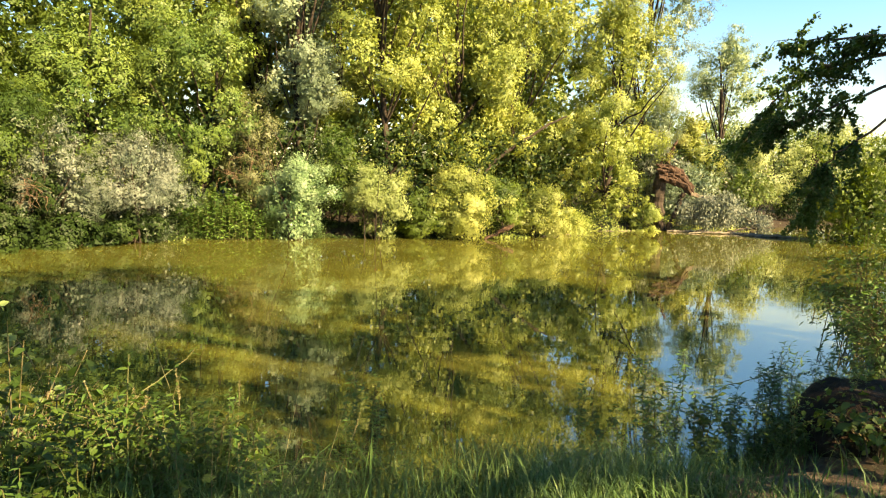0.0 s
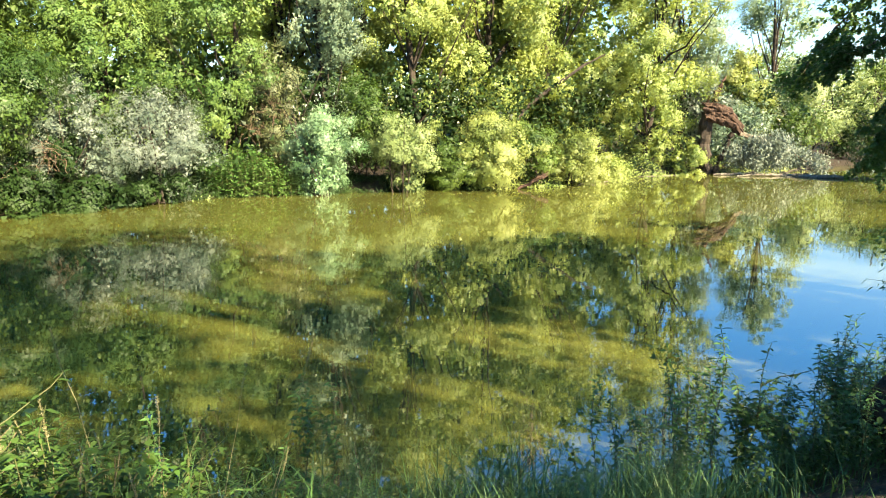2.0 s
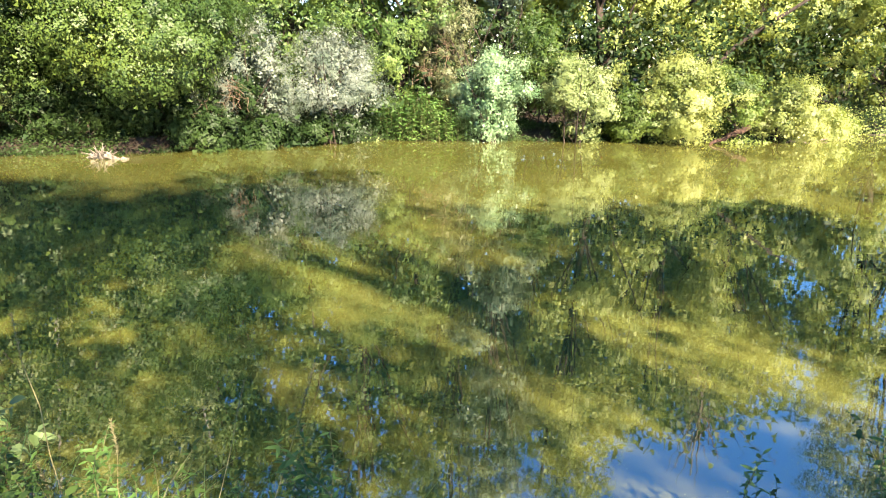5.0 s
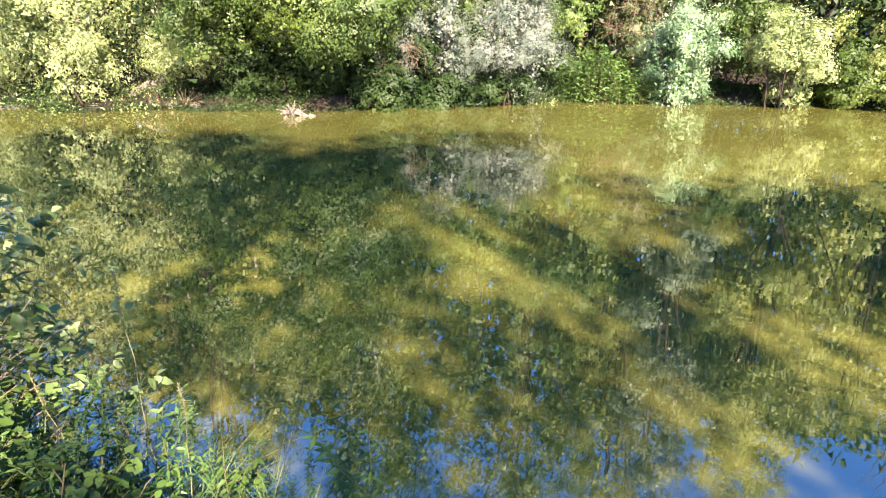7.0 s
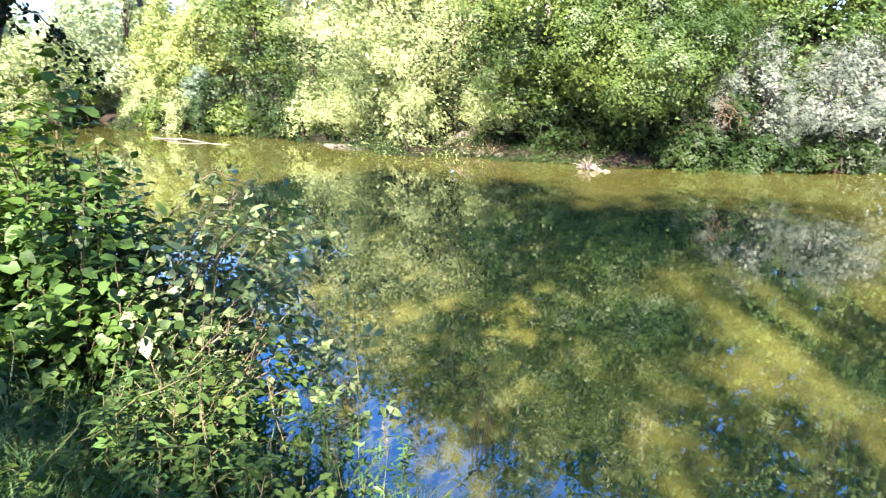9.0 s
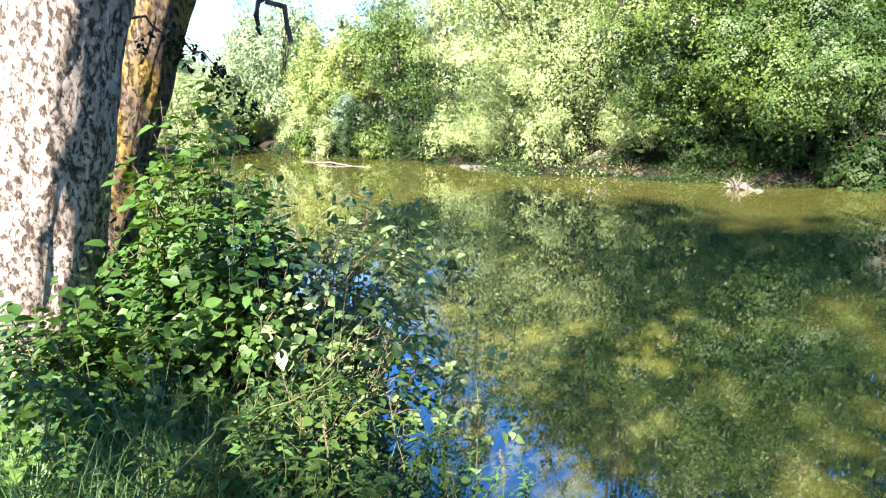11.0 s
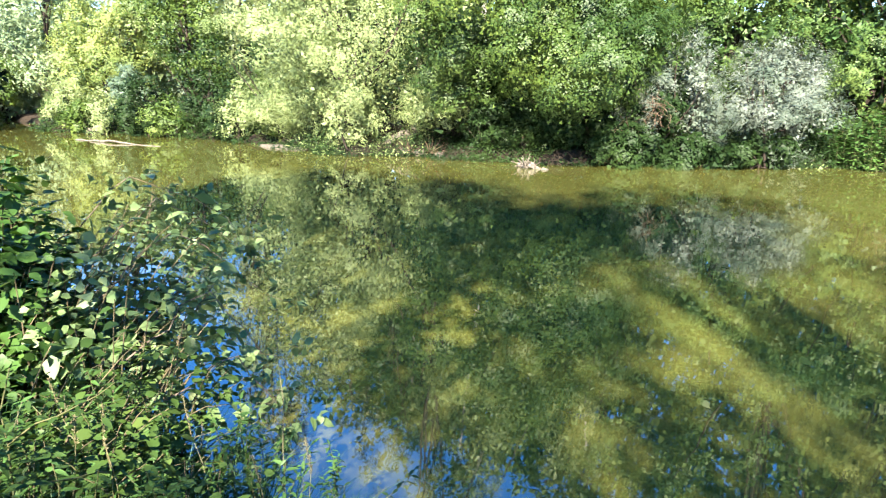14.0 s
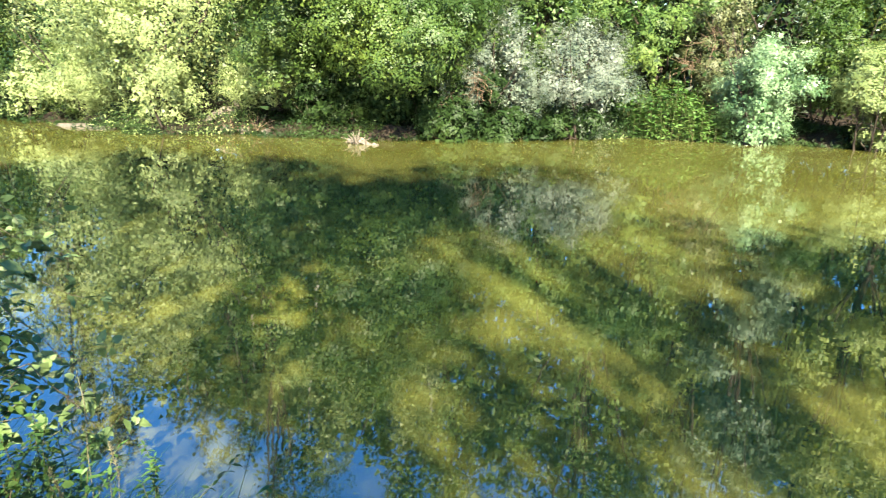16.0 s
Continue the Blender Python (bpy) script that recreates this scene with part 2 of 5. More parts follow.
def mesh_from(name, verts, faces4, material, smooth=False):
    """A mesh from arrays of vertices and faces, all quads or all triangles."""
    me = bpy.data.meshes.new(name)
    n, f = len(verts), len(faces4)
    c = np.asarray(faces4).shape[1]
    me.vertices.add(n)
    me.vertices.foreach_set("co", np.asarray(verts, np.float32).ravel())
    me.loops.add(c * f)
    me.loops.foreach_set("vertex_index", np.asarray(faces4, np.int32).ravel())
    me.polygons.add(f)
    me.polygons.foreach_set("loop_start", np.arange(0, c * f, c, dtype=np.int32))
    me.update(calc_edges=True)
    if smooth:
        me.polygons.foreach_set("use_smooth", np.ones(f, bool))
    me.materials.append(material)
    return me


def unit(v):
    return v / np.maximum(np.linalg.norm(v, axis=-1, keepdims=True), 1e-9)


def leaf_arrays(pos, nrm, along, length, width, fold=0.18):
    """Folded diamond leaves: base, side, tip, side."""
    n = len(pos)
    nrm = unit(nrm)
    along = unit(along - (along * nrm).sum(-1, keepdims=True) * nrm)
    side = np.cross(nrm, along)
    L, W = np.reshape(length, (-1, 1)) * np.ones((n, 1)), np.reshape(width, (-1, 1)) * np.ones((n, 1))
    v = np.stack([pos, pos + along * L * 0.45 + side * W * 0.5 + nrm * W * fold,
                  pos + along * L, pos + along * L * 0.45 - side * W * 0.5 + nrm * W * fold], 1)
    return v.reshape(-1, 3), np.arange(4 * n).reshape(n, 4)


def far_leaf_arrays(pos, nrm, along, length, width):
    """Pointed leaves of one triangle each, for crowns well away from the path."""
    n = len(pos)
    nrm = unit(nrm)
    along = unit(along - (along * nrm).sum(-1, keepdims=True) * nrm)
    side = np.cross(nrm, along)
    L, W = np.reshape(length, (-1, 1)) * np.ones((n, 1)), np.reshape(width, (-1, 1)) * np.ones((n, 1))
    v = np.stack([pos + side * W * 0.5, pos + along * L, pos - side * W * 0.5 + along * L * 0.2], 1)
    return v.reshape(-1, 3), np.arange(3 * n).reshape(n, 3)


def tube_arrays(path, radii, sides=6, start=0):
    """A tapered tube along a path."""
    path, radii = np.asarray(path, float), np.asarray(radii, float)
    tan = unit(np.gradient(path, axis=0))
    ref = np.where(np.abs(tan[:, 2:3]) < 0.9, np.array([[0, 0, 1.0]]), np.array([[1.0, 0, 0]]))
    a = unit(np.cross(tan, ref))
    b = np.cross(tan, a)
    ang = np.linspace(0, 2 * np.pi, sides, endpoint=False)
    v = path[:, None] + radii[:, None, None] * (np.cos(ang)[None, :, None] * a[:, None] + np.sin(ang)[None, :, None] * b[:, None])
    k = len(path)
    i = np.arange(k - 1)[:, None] * sides
    j = np.arange(sides)[None]
    j2 = (j + 1) % sides
    f = np.stack([i + j, i + j2, i + sides + j2, i + sides + j], -1).reshape(-1, 4) + start
    return v.reshape(-1, 3), f


def joined(parts):
    """Join (verts, quads) pairs."""
    vs, fs, o = [], [], 0
    for v, f in parts:
        vs.append(v)
        fs.append(f + o)
        o += len(v)
    return np.concatenate(vs), np.concatenate(fs)


def wander(a, b, steps, sway, r):
    """A slightly crooked line from a to b."""
    a, b = np.asarray(a, float), np.asarray(b, float)
    s = np.linspace(0, 1, steps)[:, None]
    p = a + (b - a) * s
    w = np.cumsum(r.normal(0, 1, (steps, 3)), 0)
    w = w - s * w[-1] - (1 - s) * w[0]
    return p + w * sway


def part(name, me, parent, label="", kind=""):
    ob = new(name, me)
    ob.parent = parent
    return tagged(ob, label, kind=kind)


def thing(name, x, y, z, label, category, group="", kind="", rot=0.0, scale=1.0):
    ob = new(name)
    ob.matrix_world = pose(x, y, z, 0, 0, rot) @ Matrix.Scale(scale, 4)
    return tagged(ob, label, category, group, kind)


# ---- the land ----
FAR_X = [-600, -120, -75, -60, -50, -42, -36, -30, -24, -20, -17, -12.6, -9.8, -4.4, 0, 6.2, 9, 12, 16.4, 24, 38, 60, 120, 600]
FAR_Y = [40, 16, 10, 8.5, 9, 8, 10.5, 12.6, 13.2, 13.0, 14.8, 16.0, 19.4, 22.4, 23, 24.0, 26, 28.8, 30.3, 33, 38.7, 48, 70, 200]
NEAR_X = [-600, -120, -75, -60, -46, -38, -30, -20, -12, -8, -5.5, -3.6, -2.6, -1, 0.5, 2, 3.2, 5, 8, 14, 25, 40, 60, 120, 600]
NEAR_Y = [32, 10, 4, 2.5, 4, 0.5, -2.5, -3.0, -1.6, -0.4, 0.6, 1.5, 1.9, 2.2, 2.2, 2.5, 3.2, 4.4, 6.5, 11, 20, 28, 36, 57, 180]


def far_shore(x):
    x = np.asarray(x, float)
    return np.interp(x, FAR_X, FAR_Y) + 0.25 * np.sin(x * 1.7) + 0.15 * np.sin(x * 4.1 + 1)


def near_shore(x):
    x = np.asarray(x, float)
    return np.interp(x, NEAR_X, NEAR_Y) + 0.06 * np.sin(x * 2.3) + 0.05 * np.sin(x * 5.9 + 2)


def height(x, y):
    """The land's height: a bed under the water, a low near bank, a steeper far one."""
    x, y = np.asarray(x, float), np.asarray(y, float)
    df = (y - far_shore(x) - 0.6) * 0.85
    dn = (near_shore(x) - y) * 0.9
    hf = np.interp(df, [-6, -1.5, 0, 0.14, 0.5, 5, 12, 60, 300], [-1.6, -0.5, -0.04, 0.28, 0.38, 0.7, 1.2, 3.0, 5])
    hn = np.interp(dn, [-6, -1.5, 0, 0.25, 0.9, 1.8, 5, 30, 300], [-1.6, -0.6, -0.04, 0.22, 0.55, 0.74, 0.86, 1.3, 3])
    h = np.maximum(hf, hn)
    land = h > 0.1
    return h + land * (0.05 * np.sin(x * 1.9 + 0.7 * y) + 0.03 * np.sin(3.7 * y - 2.1 * x) + 0.015 * np.sin(9 * x + 4 * y))


def axis(lo, fine_lo, fine_hi, hi, fine, mid_lo, mid_hi, mid):
    return np.unique(np.round(np.concatenate([np.linspace(lo, mid_lo, 12), np.arange(mid_lo, fine_lo, mid), np.arange(fine_lo, fine_hi, fine),
                                              np.arange(fine_hi, mid_hi, mid), np.linspace(mid_hi, hi, 12)]), 3))


gx = axis(-900, -6, 5, 900, 0.17, -62, 62, 0.7)
gy = axis(-900, -2.5, 4.5, 900, 0.17, -22, 62, 0.6)
GX, GY = np.meshgrid(gx, gy, indexing="ij")
GZ = height(GX, GY)
fine = (np.abs(GX) < 30) & (GZ > 0.1)
GZ = GZ + fine * rng.normal(0, 0.012, GZ.shape)
idx = np.arange(GX.size).reshape(GX.shape)
quads = np.stack([idx[:-1, :-1], idx[1:, :-1], idx[1:, 1:], idx[:-1, 1:]], -1).reshape(-1, 4)
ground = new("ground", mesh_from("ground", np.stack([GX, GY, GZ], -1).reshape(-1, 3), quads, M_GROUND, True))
tagged(ground, "soil of both river banks with leaf litter, far side darkened for shade", "ground", kind="structure")

wx, wy = np.linspace(-150, 150, 61), np.linspace(-60, 90, 31)
WX, WY = np.meshgrid(wx, wy, indexing="ij")
idx = np.arange(WX.size).reshape(WX.shape)
quads = np.stack([idx[:-1, :-1], idx[1:, :-1], idx[1:, 1:], idx[:-1, 1:]], -1).reshape(-1, 4)
water = new("water", mesh_from("water", np.stack([WX, WY, 0 * WX], -1).reshape(-1, 3), quads, M_WATER, True))
tagged(water, "calm murky olive-green river water mirroring the trees", "water", kind="structure")


# ---- trees and shrubs ----
FULL = 1.05      # how full the crowns are


def crown_mesh(name, r, h, radius, base, material, leaves, leaf, lobes, droop=0.0, narrow=0.55, top=0.5, lobe=0.28, flat=0.9, hollow=0.55, squash=1.0, skirt=0.0, low=0.0, core=0.20, ragged=1.0):
    """A crown of leafy sprays in uneven clumps round a dim core. top: 0 full dome to the ground, 1 pointed. Returns mesh and the clump centres."""
    leaves, leaf, lobes, lobe = int(leaves * FULL), leaf * 0.56, int(lobes * 0.72), lobe * 1.16
    inner = radius * (1 - 0.55 * lobe)
    cs = []
    while len(cs) < lobes:
        p = r.uniform(-1, 1, 3)
        q = np.linalg.norm(p)
        if q > 1 or q < hollow * 1.35 * r.random() ** 0.22:
            continue
        zz = 0.5 + 0.5 * p[2]
        wide = 1.0 if zz < 0.5 else 1.0 - (zz - 0.5) * top
        if p[2] < 0:
            wide /= max(0.35, (1 - skirt) + skirt * math.sqrt(1 - p[2] * p[2]))
        cs.append((p[0] * inner * wide, p[1] * inner * wide * squash, base + zz * (h - base - 0.4 * lobe * radius)))
    cs = np.array(cs)
    # bulges and bays of the outline
    knob = unit(r.normal(0, 1, (9, 3)))
    away = unit(cs - np.array([0, 0, base + 0.4 * (h - base)]))
    bulge = ragged * (np.exp(5.0 * (away @ knob.T - 1)) * r.uniform(-0.5, 0.42, 9)).sum(1)
    cs[:, :2] *= (1 + np.clip(bulge, -0.5, 0.38))[:, None] * r.uniform(0.85, 1.12, (lobes, 1))
    cs[:, 2] = base + (cs[:, 2] - base) * (1 + np.clip(0.6 * bulge, -0.25, 0.12))
    rl = radius * lobe * r.uniform(0.45, 1.25, lobes)
    weight = rl**2 * (1 + low * (h - cs[:, 2]) / (h - base)) * r.uniform(0.6, 1.4, lobes)
    axis_c = np.array([0, 0, base + 0.35 * (h - base)])
    reach = unit(unit(cs - axis_c) * np.array([1, 1, 0.7]) + r.normal(0, 0.3, (lobes, 3)))
    # each clump reaches outwards in sprays, the leaves sit along those
    nsub = 34
    sd = unit(r.normal(0, 1, (lobes, nsub, 3)) + 0.55 * reach[:, None] + np.array([0, 0, 0.12]))
    ln = rl[:, None] * r.uniform(0.6, 1.12, (lobes, nsub))
    pick = r.choice(lobes, leaves, p=weight / weight.sum())
    tw = r.integers(0, nsub, leaves)
    d, u = sd[pick, tw], 0.5 + 0.5 * r.random((leaves, 1)) ** 0.7
    off = d * ln[pick, tw][:, None] * u
    off[:, 2] = off[:, 2] * flat - droop * rl[pick] * u[:, 0] ** 2
    pos = cs[pick] + off + r.normal(0, 1, (leaves, 3)) * (0.02 + 0.07 * rl[pick][:, None])
    outw = unit(pos - axis_c)
    nrm = unit(unit(off) + 0.45 * outw + np.array([0, 0, 0.25]) + 0.14 * r.normal(0, 1, (leaves, 3)))
    along = 0.7 * d + 0.5 * outw + 0.7 * r.normal(0, 1, (leaves, 3)) + np.array([0, 0, -0.35 - 2.0 * droop])
    L = leaf * r.uniform(0.6, 1.35, leaves)
    # the shaded inside: fewer and broader leaves, well behind the outer sprays
    m = int(leaves * core)
    pk = r.choice(lobes, m, p=weight / weight.sum())
    inn = (cs[pk] - axis_c) * np.array([0.70, 0.70, 0.84]) + axis_c + r.normal(0, 1, (m, 3)) * rl[pk][:, None] * 0.36
    pos, nrm = np.concatenate([pos, inn]), np.concatenate([nrm, unit(r.normal(0, 1, (m, 3)) + np.array([0.3, -0.5, 0.2]))])
    along, L = np.concatenate([along, r.normal(0, 1, (m, 3))]), np.concatenate([L, leaf * r.uniform(1.8, 2.6, m)])
    W = L * narrow * 1.1
    W[leaves:] = L[leaves:] * 0.75
    v, f = far_leaf_arrays(pos, nrm, along, L, W)
    v[:, 2] = np.maximum(v[:, 2], -0.25)
    return mesh_from(name, v, f, material), cs


def trunk_meshes(r, h, rad, tips, material, stems=1, sides=7, twist=0.05, reach=0.8, fork=0.55):
    """The stems of a tree, a mesh each, and one mesh of its thin limbs out to some of the clumps."""
    stem, limbs = [], []
    tips = np.asarray(tips)
    for s in range(stems):
        a = np.array([r.normal(0, 0.25 if stems > 1 else 0), r.normal(0, 0.25 if stems > 1 else 0), -0.25])
        lean = 0.2 * h if stems > 1 else 0.04 * h
        b = np.array([r.normal(0, lean), r.normal(0, lean), h * reach])
        path = wander(a, b, 9, twist * h * 0.12, r)
        v, f = tube_arrays(path, np.linspace(rad, rad * 0.22, 9) * (1 if stems == 1 else 0.7), sides)
        stem.append(mesh_from("stem", v, f, material, True))
        for k in range(max(5, 18 // stems)):
            tip = tips[r.integers(len(tips))]
            i = int(np.clip((tip[2] - rad) / (h * reach) * 8 * fork + r.normal(0, 0.6), 1, 7))
            limbs.append(tube_arrays(wander(path[i], tip, 6, 0.12, r), np.linspace(rad * 0.36, rad * 0.06, 6), 5))
    v, f = joined(limbs)
    return stem, mesh_from("branchwork", v, f, material, True)


def tree(name, x, y, h, radius, material, label, category="tree", base=0.15, leaves=26000, leaf=0.15, lobes=90, rad=0.16, bark=None, seed=1, stems=1, rot=0.0, group="", fork=0.55, over=(0, 0), **kw):
    """A tree or bush on its stems; over shifts the crown to one side, out over the water."""
    r = np.random.default_rng(seed)
    z = float(height(x, y))
    ob = thing(name, x, y, z, label, category, group, rot=rot)
    if category == "bush":
        kw.setdefault("low", 1.2)
        kw.setdefault("ragged", 1.7)
    cm, cs = crown_mesh("crown", r, h, radius, base * h, material, leaves, leaf, lobes, **kw)
    cm.transform(Matrix.Translation((over[0], over[1], 0)))
    cs = cs + np.array([over[0], over[1], 0])
    stem, limbs = trunk_meshes(r, h, rad, cs, bark or M_SHADEBARK, stems, fork=fork)
    for me in stem:
        part("trunk", me, ob)
    part("branchwork", limbs, ob, kind="stuff")
    part("crown", cm, ob, kind="stuff")
    return ob


def leaf7_arrays(pos, nrm, along, length, width, fold=0.12, curl=0.15):
    """Near leaves with a rounded outline and a midrib fold: three quads each."""
    n = len(pos)
    nrm = unit(nrm)
    along = unit(along - (along * nrm).sum(-1, keepdims=True) * nrm)
    side = np.cross(nrm, along)
    L, W = np.reshape(length, (-1, 1)) * np.ones((n, 1)), np.reshape(width, (-1, 1)) * np.ones((n, 1))

    def at(u, w, up):
        return pos + along * L * u + side * W * w + nrm * (W * up - L * curl * u * u)
    v = np.stack([at(0, 0, 0), at(0.28, 0.46, fold), at(0.66, 0.36, fold), at(1, 0, 0), at(0.66, -0.36, fold), at(0.28, -0.46, fold), at(0.45, 0, 0)], 1)
    o = np.arange(n)[:, None, None] * 7
    f = (np.array([[0, 5, 6, 1], [1, 6, 3, 2], [6, 5, 4, 3]])[None] + o).reshape(-1, 4)
    return v.reshape(-1, 3), f


def blade_arrays(pos, head, lean, h, w):
    """Grass blades: narrow strips that bend over. head: angle, lean: bend."""
    n = len(pos)
    s = np.array([0, 0.35, 0.7, 1.0])[None, :, None]
    d = np.stack([np.cos(head), np.sin(head), 0 * head], -1)[:, None]
    side = np.stack([-np.sin(head), np.cos(head), 0 * head], -1)[:, None]
    hh, ll, ww = h[:, None, None], lean[:, None, None], w[:, None, None]
    c = pos[:, None] + d * hh * ll * s**2 + np.array([0, 0, 1.0]) * hh * (s - 0.35 * ll * s**2.5)
    half = side * ww * 0.5 * (1 - 0.92 * s)
    v = np.stack([c - half, c + half], 2).reshape(-1, 3)
    o = np.arange(n)[:, None, None] * 8
    f = (np.array([[0, 1, 3, 2], [2, 3, 5, 4], [4, 5, 7, 6]])[None] + o).reshape(-1, 4)
    return v, f


def old_trunk(name, path, radii, material, seed, rings=80, sides=60, relief=0.05):
    """A thick trunk with upright ridges, swellings and hollows in the mesh itself."""
    p = np.asarray(path, float)
    u = np.linspace(0, 1, len(p))
    s = np.linspace(0, 1, rings)
    pp = np.stack([np.interp(s, u, p[:, i]) for i in range(3)], 1)
    for k in range(6):
        pp[1:-1] = (pp[:-2] + 2 * pp[1:-1] + pp[2:]) / 4
    rr = np.interp(s, u, radii)
    v, f = tube_arrays(pp, rr, sides)
    c = np.repeat(pp, sides, 0)
    out = []
    for k, (q, o) in enumerate(zip(v, c)):
        d = q - o
        a = math.atan2(d[1], d[0])
        ring = Vector((math.cos(a) * 5, math.sin(a) * 5, q[2] * 1.1 + seed))
        big = noise.noise(Vector((math.cos(a), math.sin(a), q[2] * 0.8 + seed)))
        rid = abs(noise.noise(ring)) + 0.5 * abs(noise.noise(ring * 2.3))
        out.append(o + d * (1 + 0.10 * big + relief * (1.2 - 2.6 * rid) / max(np.linalg.norm(d), 0.1) * 0.5))
    return mesh_from(name, np.array(out), f, material, True)
# far bank, front row: shrubs at the water's edge
tree("willow_shrub", -21.5, 14.6, 9.2, 4.9, M_LIGHT, "broad light green willow bush leaning over the water", "bush", base=0.02, leaves=74000, leaf=0.125, lobes=190, stems=5, rad=0.12, seed=11, narrow=0.42, lobe=0.2, skirt=0.85, top=0.25)
tree("willow_shrub", -17.0, 16.6, 4.4, 2.1, M_LIGHT, "light green willow bush above a littered bank", "bush", base=0.06, leaves=26000, leaf=0.12, lobes=80, stems=3, rad=0.1, seed=12, narrow=0.45, skirt=0.85)
tree("willow_shrub", -25.2, 13.9, 4.0, 2.2, M_LIGHT, "low pale willow bush over a sandy edge", "bush", base=0.02, leaves=15000, leaf=0.13, lobes=60, stems=3, rad=0.08, seed=13, narrow=0.45, skirt=0.85)
tree("maple", -14.0, 18.3, 9.4, 4.1, M_GREEN, "green maple with low spreading boughs over a dark hollow", base=0.16, low=1.6, leaves=60000, leaf=0.12, lobes=120, rad=0.17, seed=14, narrow=0.7, flat=0.7, skirt=0.85, over=(0.3, -1.7))
tree("maple", -11.9, 18.6, 5.0, 3.3, M_DEEP, "low green maple reaching out over the dark bank", base=0.26, leaves=38000, leaf=0.115, lobes=80, rad=0.06, seed=27, narrow=0.7, flat=0.6, over=(0.3, -1.9))
tree("maple", -15.9, 17.2, 4.8, 2.3, M_DEEP, "young green maple leaning out beside the willow", base=0.26, leaves=20000, leaf=0.13, lobes=70, rad=0.06, seed=28, narrow=0.7, flat=0.6, over=(0.2, -1.6))
silver = tree("silver_willow", -10.1, 19.3, 4.3, 2.15, M_SILVER, "silver-grey willow bush with dry twigs inside", "bush", base=0.12, leaves=32000, leaf=0.095, lobes=70, stems=4, rad=0.08, seed=15, narrow=0.32, lobe=0.24, skirt=0.35, ragged=1.6)
tree("silver_willow", -11.5, 18.9, 3.3, 1.45, M_SILVER, "low silver-grey willow bush under the maple boughs", "bush", base=0.1, leaves=12000, leaf=0.095, lobes=60, stems=3, rad=0.06, seed=29, narrow=0.32, lobe=0.26, skirt=0.35, ragged=2.3)
tree("silver_willow", -7.55, 20.8, 4.0, 2.1, M_SILVER, "silver-grey willow bush beside a nettle patch", "bush", base=0.1, leaves=28000, leaf=0.095, lobes=70, stems=3, rad=0.07, seed=16, narrow=0.32, lobe=0.26, skirt=0.35, ragged=1.6)
olive = tree("olive_shrub", -4.8, 25.2, 5.9, 1.7, M_OLIVE, "dull olive bush with rusty bare twigs", "bush", base=0.1, leaves=16000, leaf=0.12, lobes=70, stems=4, rad=0.07, seed=17, narrow=0.45, skirt=0.85)
tree("mint_shrub", -2.6, 22.6, 4.7, 1.7, M_WHITE, "tall pale minty green shrub glinting in the sun", "bush", base=0.08, leaves=26000, leaf=0.11, lobes=80, stems=3, rad=0.06, seed=18, narrow=0.42, top=0.6, skirt=0.6, ragged=2.2)
tree("pale_shrub", 0.5, 22.95, 3.5, 1.6, M_LIGHT, "pale yellow-green rounded shrub at the water", "bush", base=0.08, leaves=20000, leaf=0.11, lobes=60, stems=3, rad=0.05, seed=19, narrow=0.6, skirt=0.6)
tree("golden_shrub", 3.9, 23.95, 3.8, 2.0, M_GOLD, "golden-yellow shrub over an undercut bank", "bush", base=0.08, leaves=26000, leaf=0.11, lobes=70, stems=3, rad=0.06, seed=20, narrow=0.6, skirt=0.6)
tree("pale_shrub", 7.7, 25.05, 2.6, 1.9, M_GOLD, "low yellow-green shrub trailing to the water", "bush", base=0.08, leaves=20000, leaf=0.11, lobes=55, stems=3, rad=0.05, seed=21, narrow=0.6, skirt=0.6)
tree("pale_shrub", 9.9, 26.65, 1.7, 1.4, M_YELLOW, "small yellow-green shrub on the bank", "bush", base=0.02, leaves=8000, leaf=0.12, lobes=40, stems=2, rad=0.04, seed=22, narrow=0.6, skirt=0.85)
tree("pale_shrub", 2.3, 23.5, 2.4, 1.3, M_GREEN, "green shrub filling the gap above the waterline", "bush", base=0.08, leaves=12000, leaf=0.11, lobes=50, stems=3, rad=0.05, seed=24, narrow=0.6, skirt=0.6)
tree("pale_shrub", 5.9, 24.5, 2.6, 1.4, M_GREEN, "green shrub between two yellow ones", "bush", base=0.08, leaves=12000, leaf=0.11, lobes=50, stems=3, rad=0.05, seed=25, narrow=0.6, skirt=0.6)
tree("pale_shrub", -0.9, 24.2, 4.2, 1.5, M_GREEN, "green shrub behind the minty one", "bush", base=0.02, leaves=12000, leaf=0.12, lobes=60, stems=3, rad=0.05, seed=26, narrow=0.6, skirt=0.6)
tree("ash", 13.4, 31.0, 16.8, 3.8, M_YELLOW, "tall light green tree, sunlit on one side", base=0.01, leaves=60000, leaf=0.16, lobes=190, rad=0.2, seed=23, lobe=0.18, narrow=0.5, top=0.15)

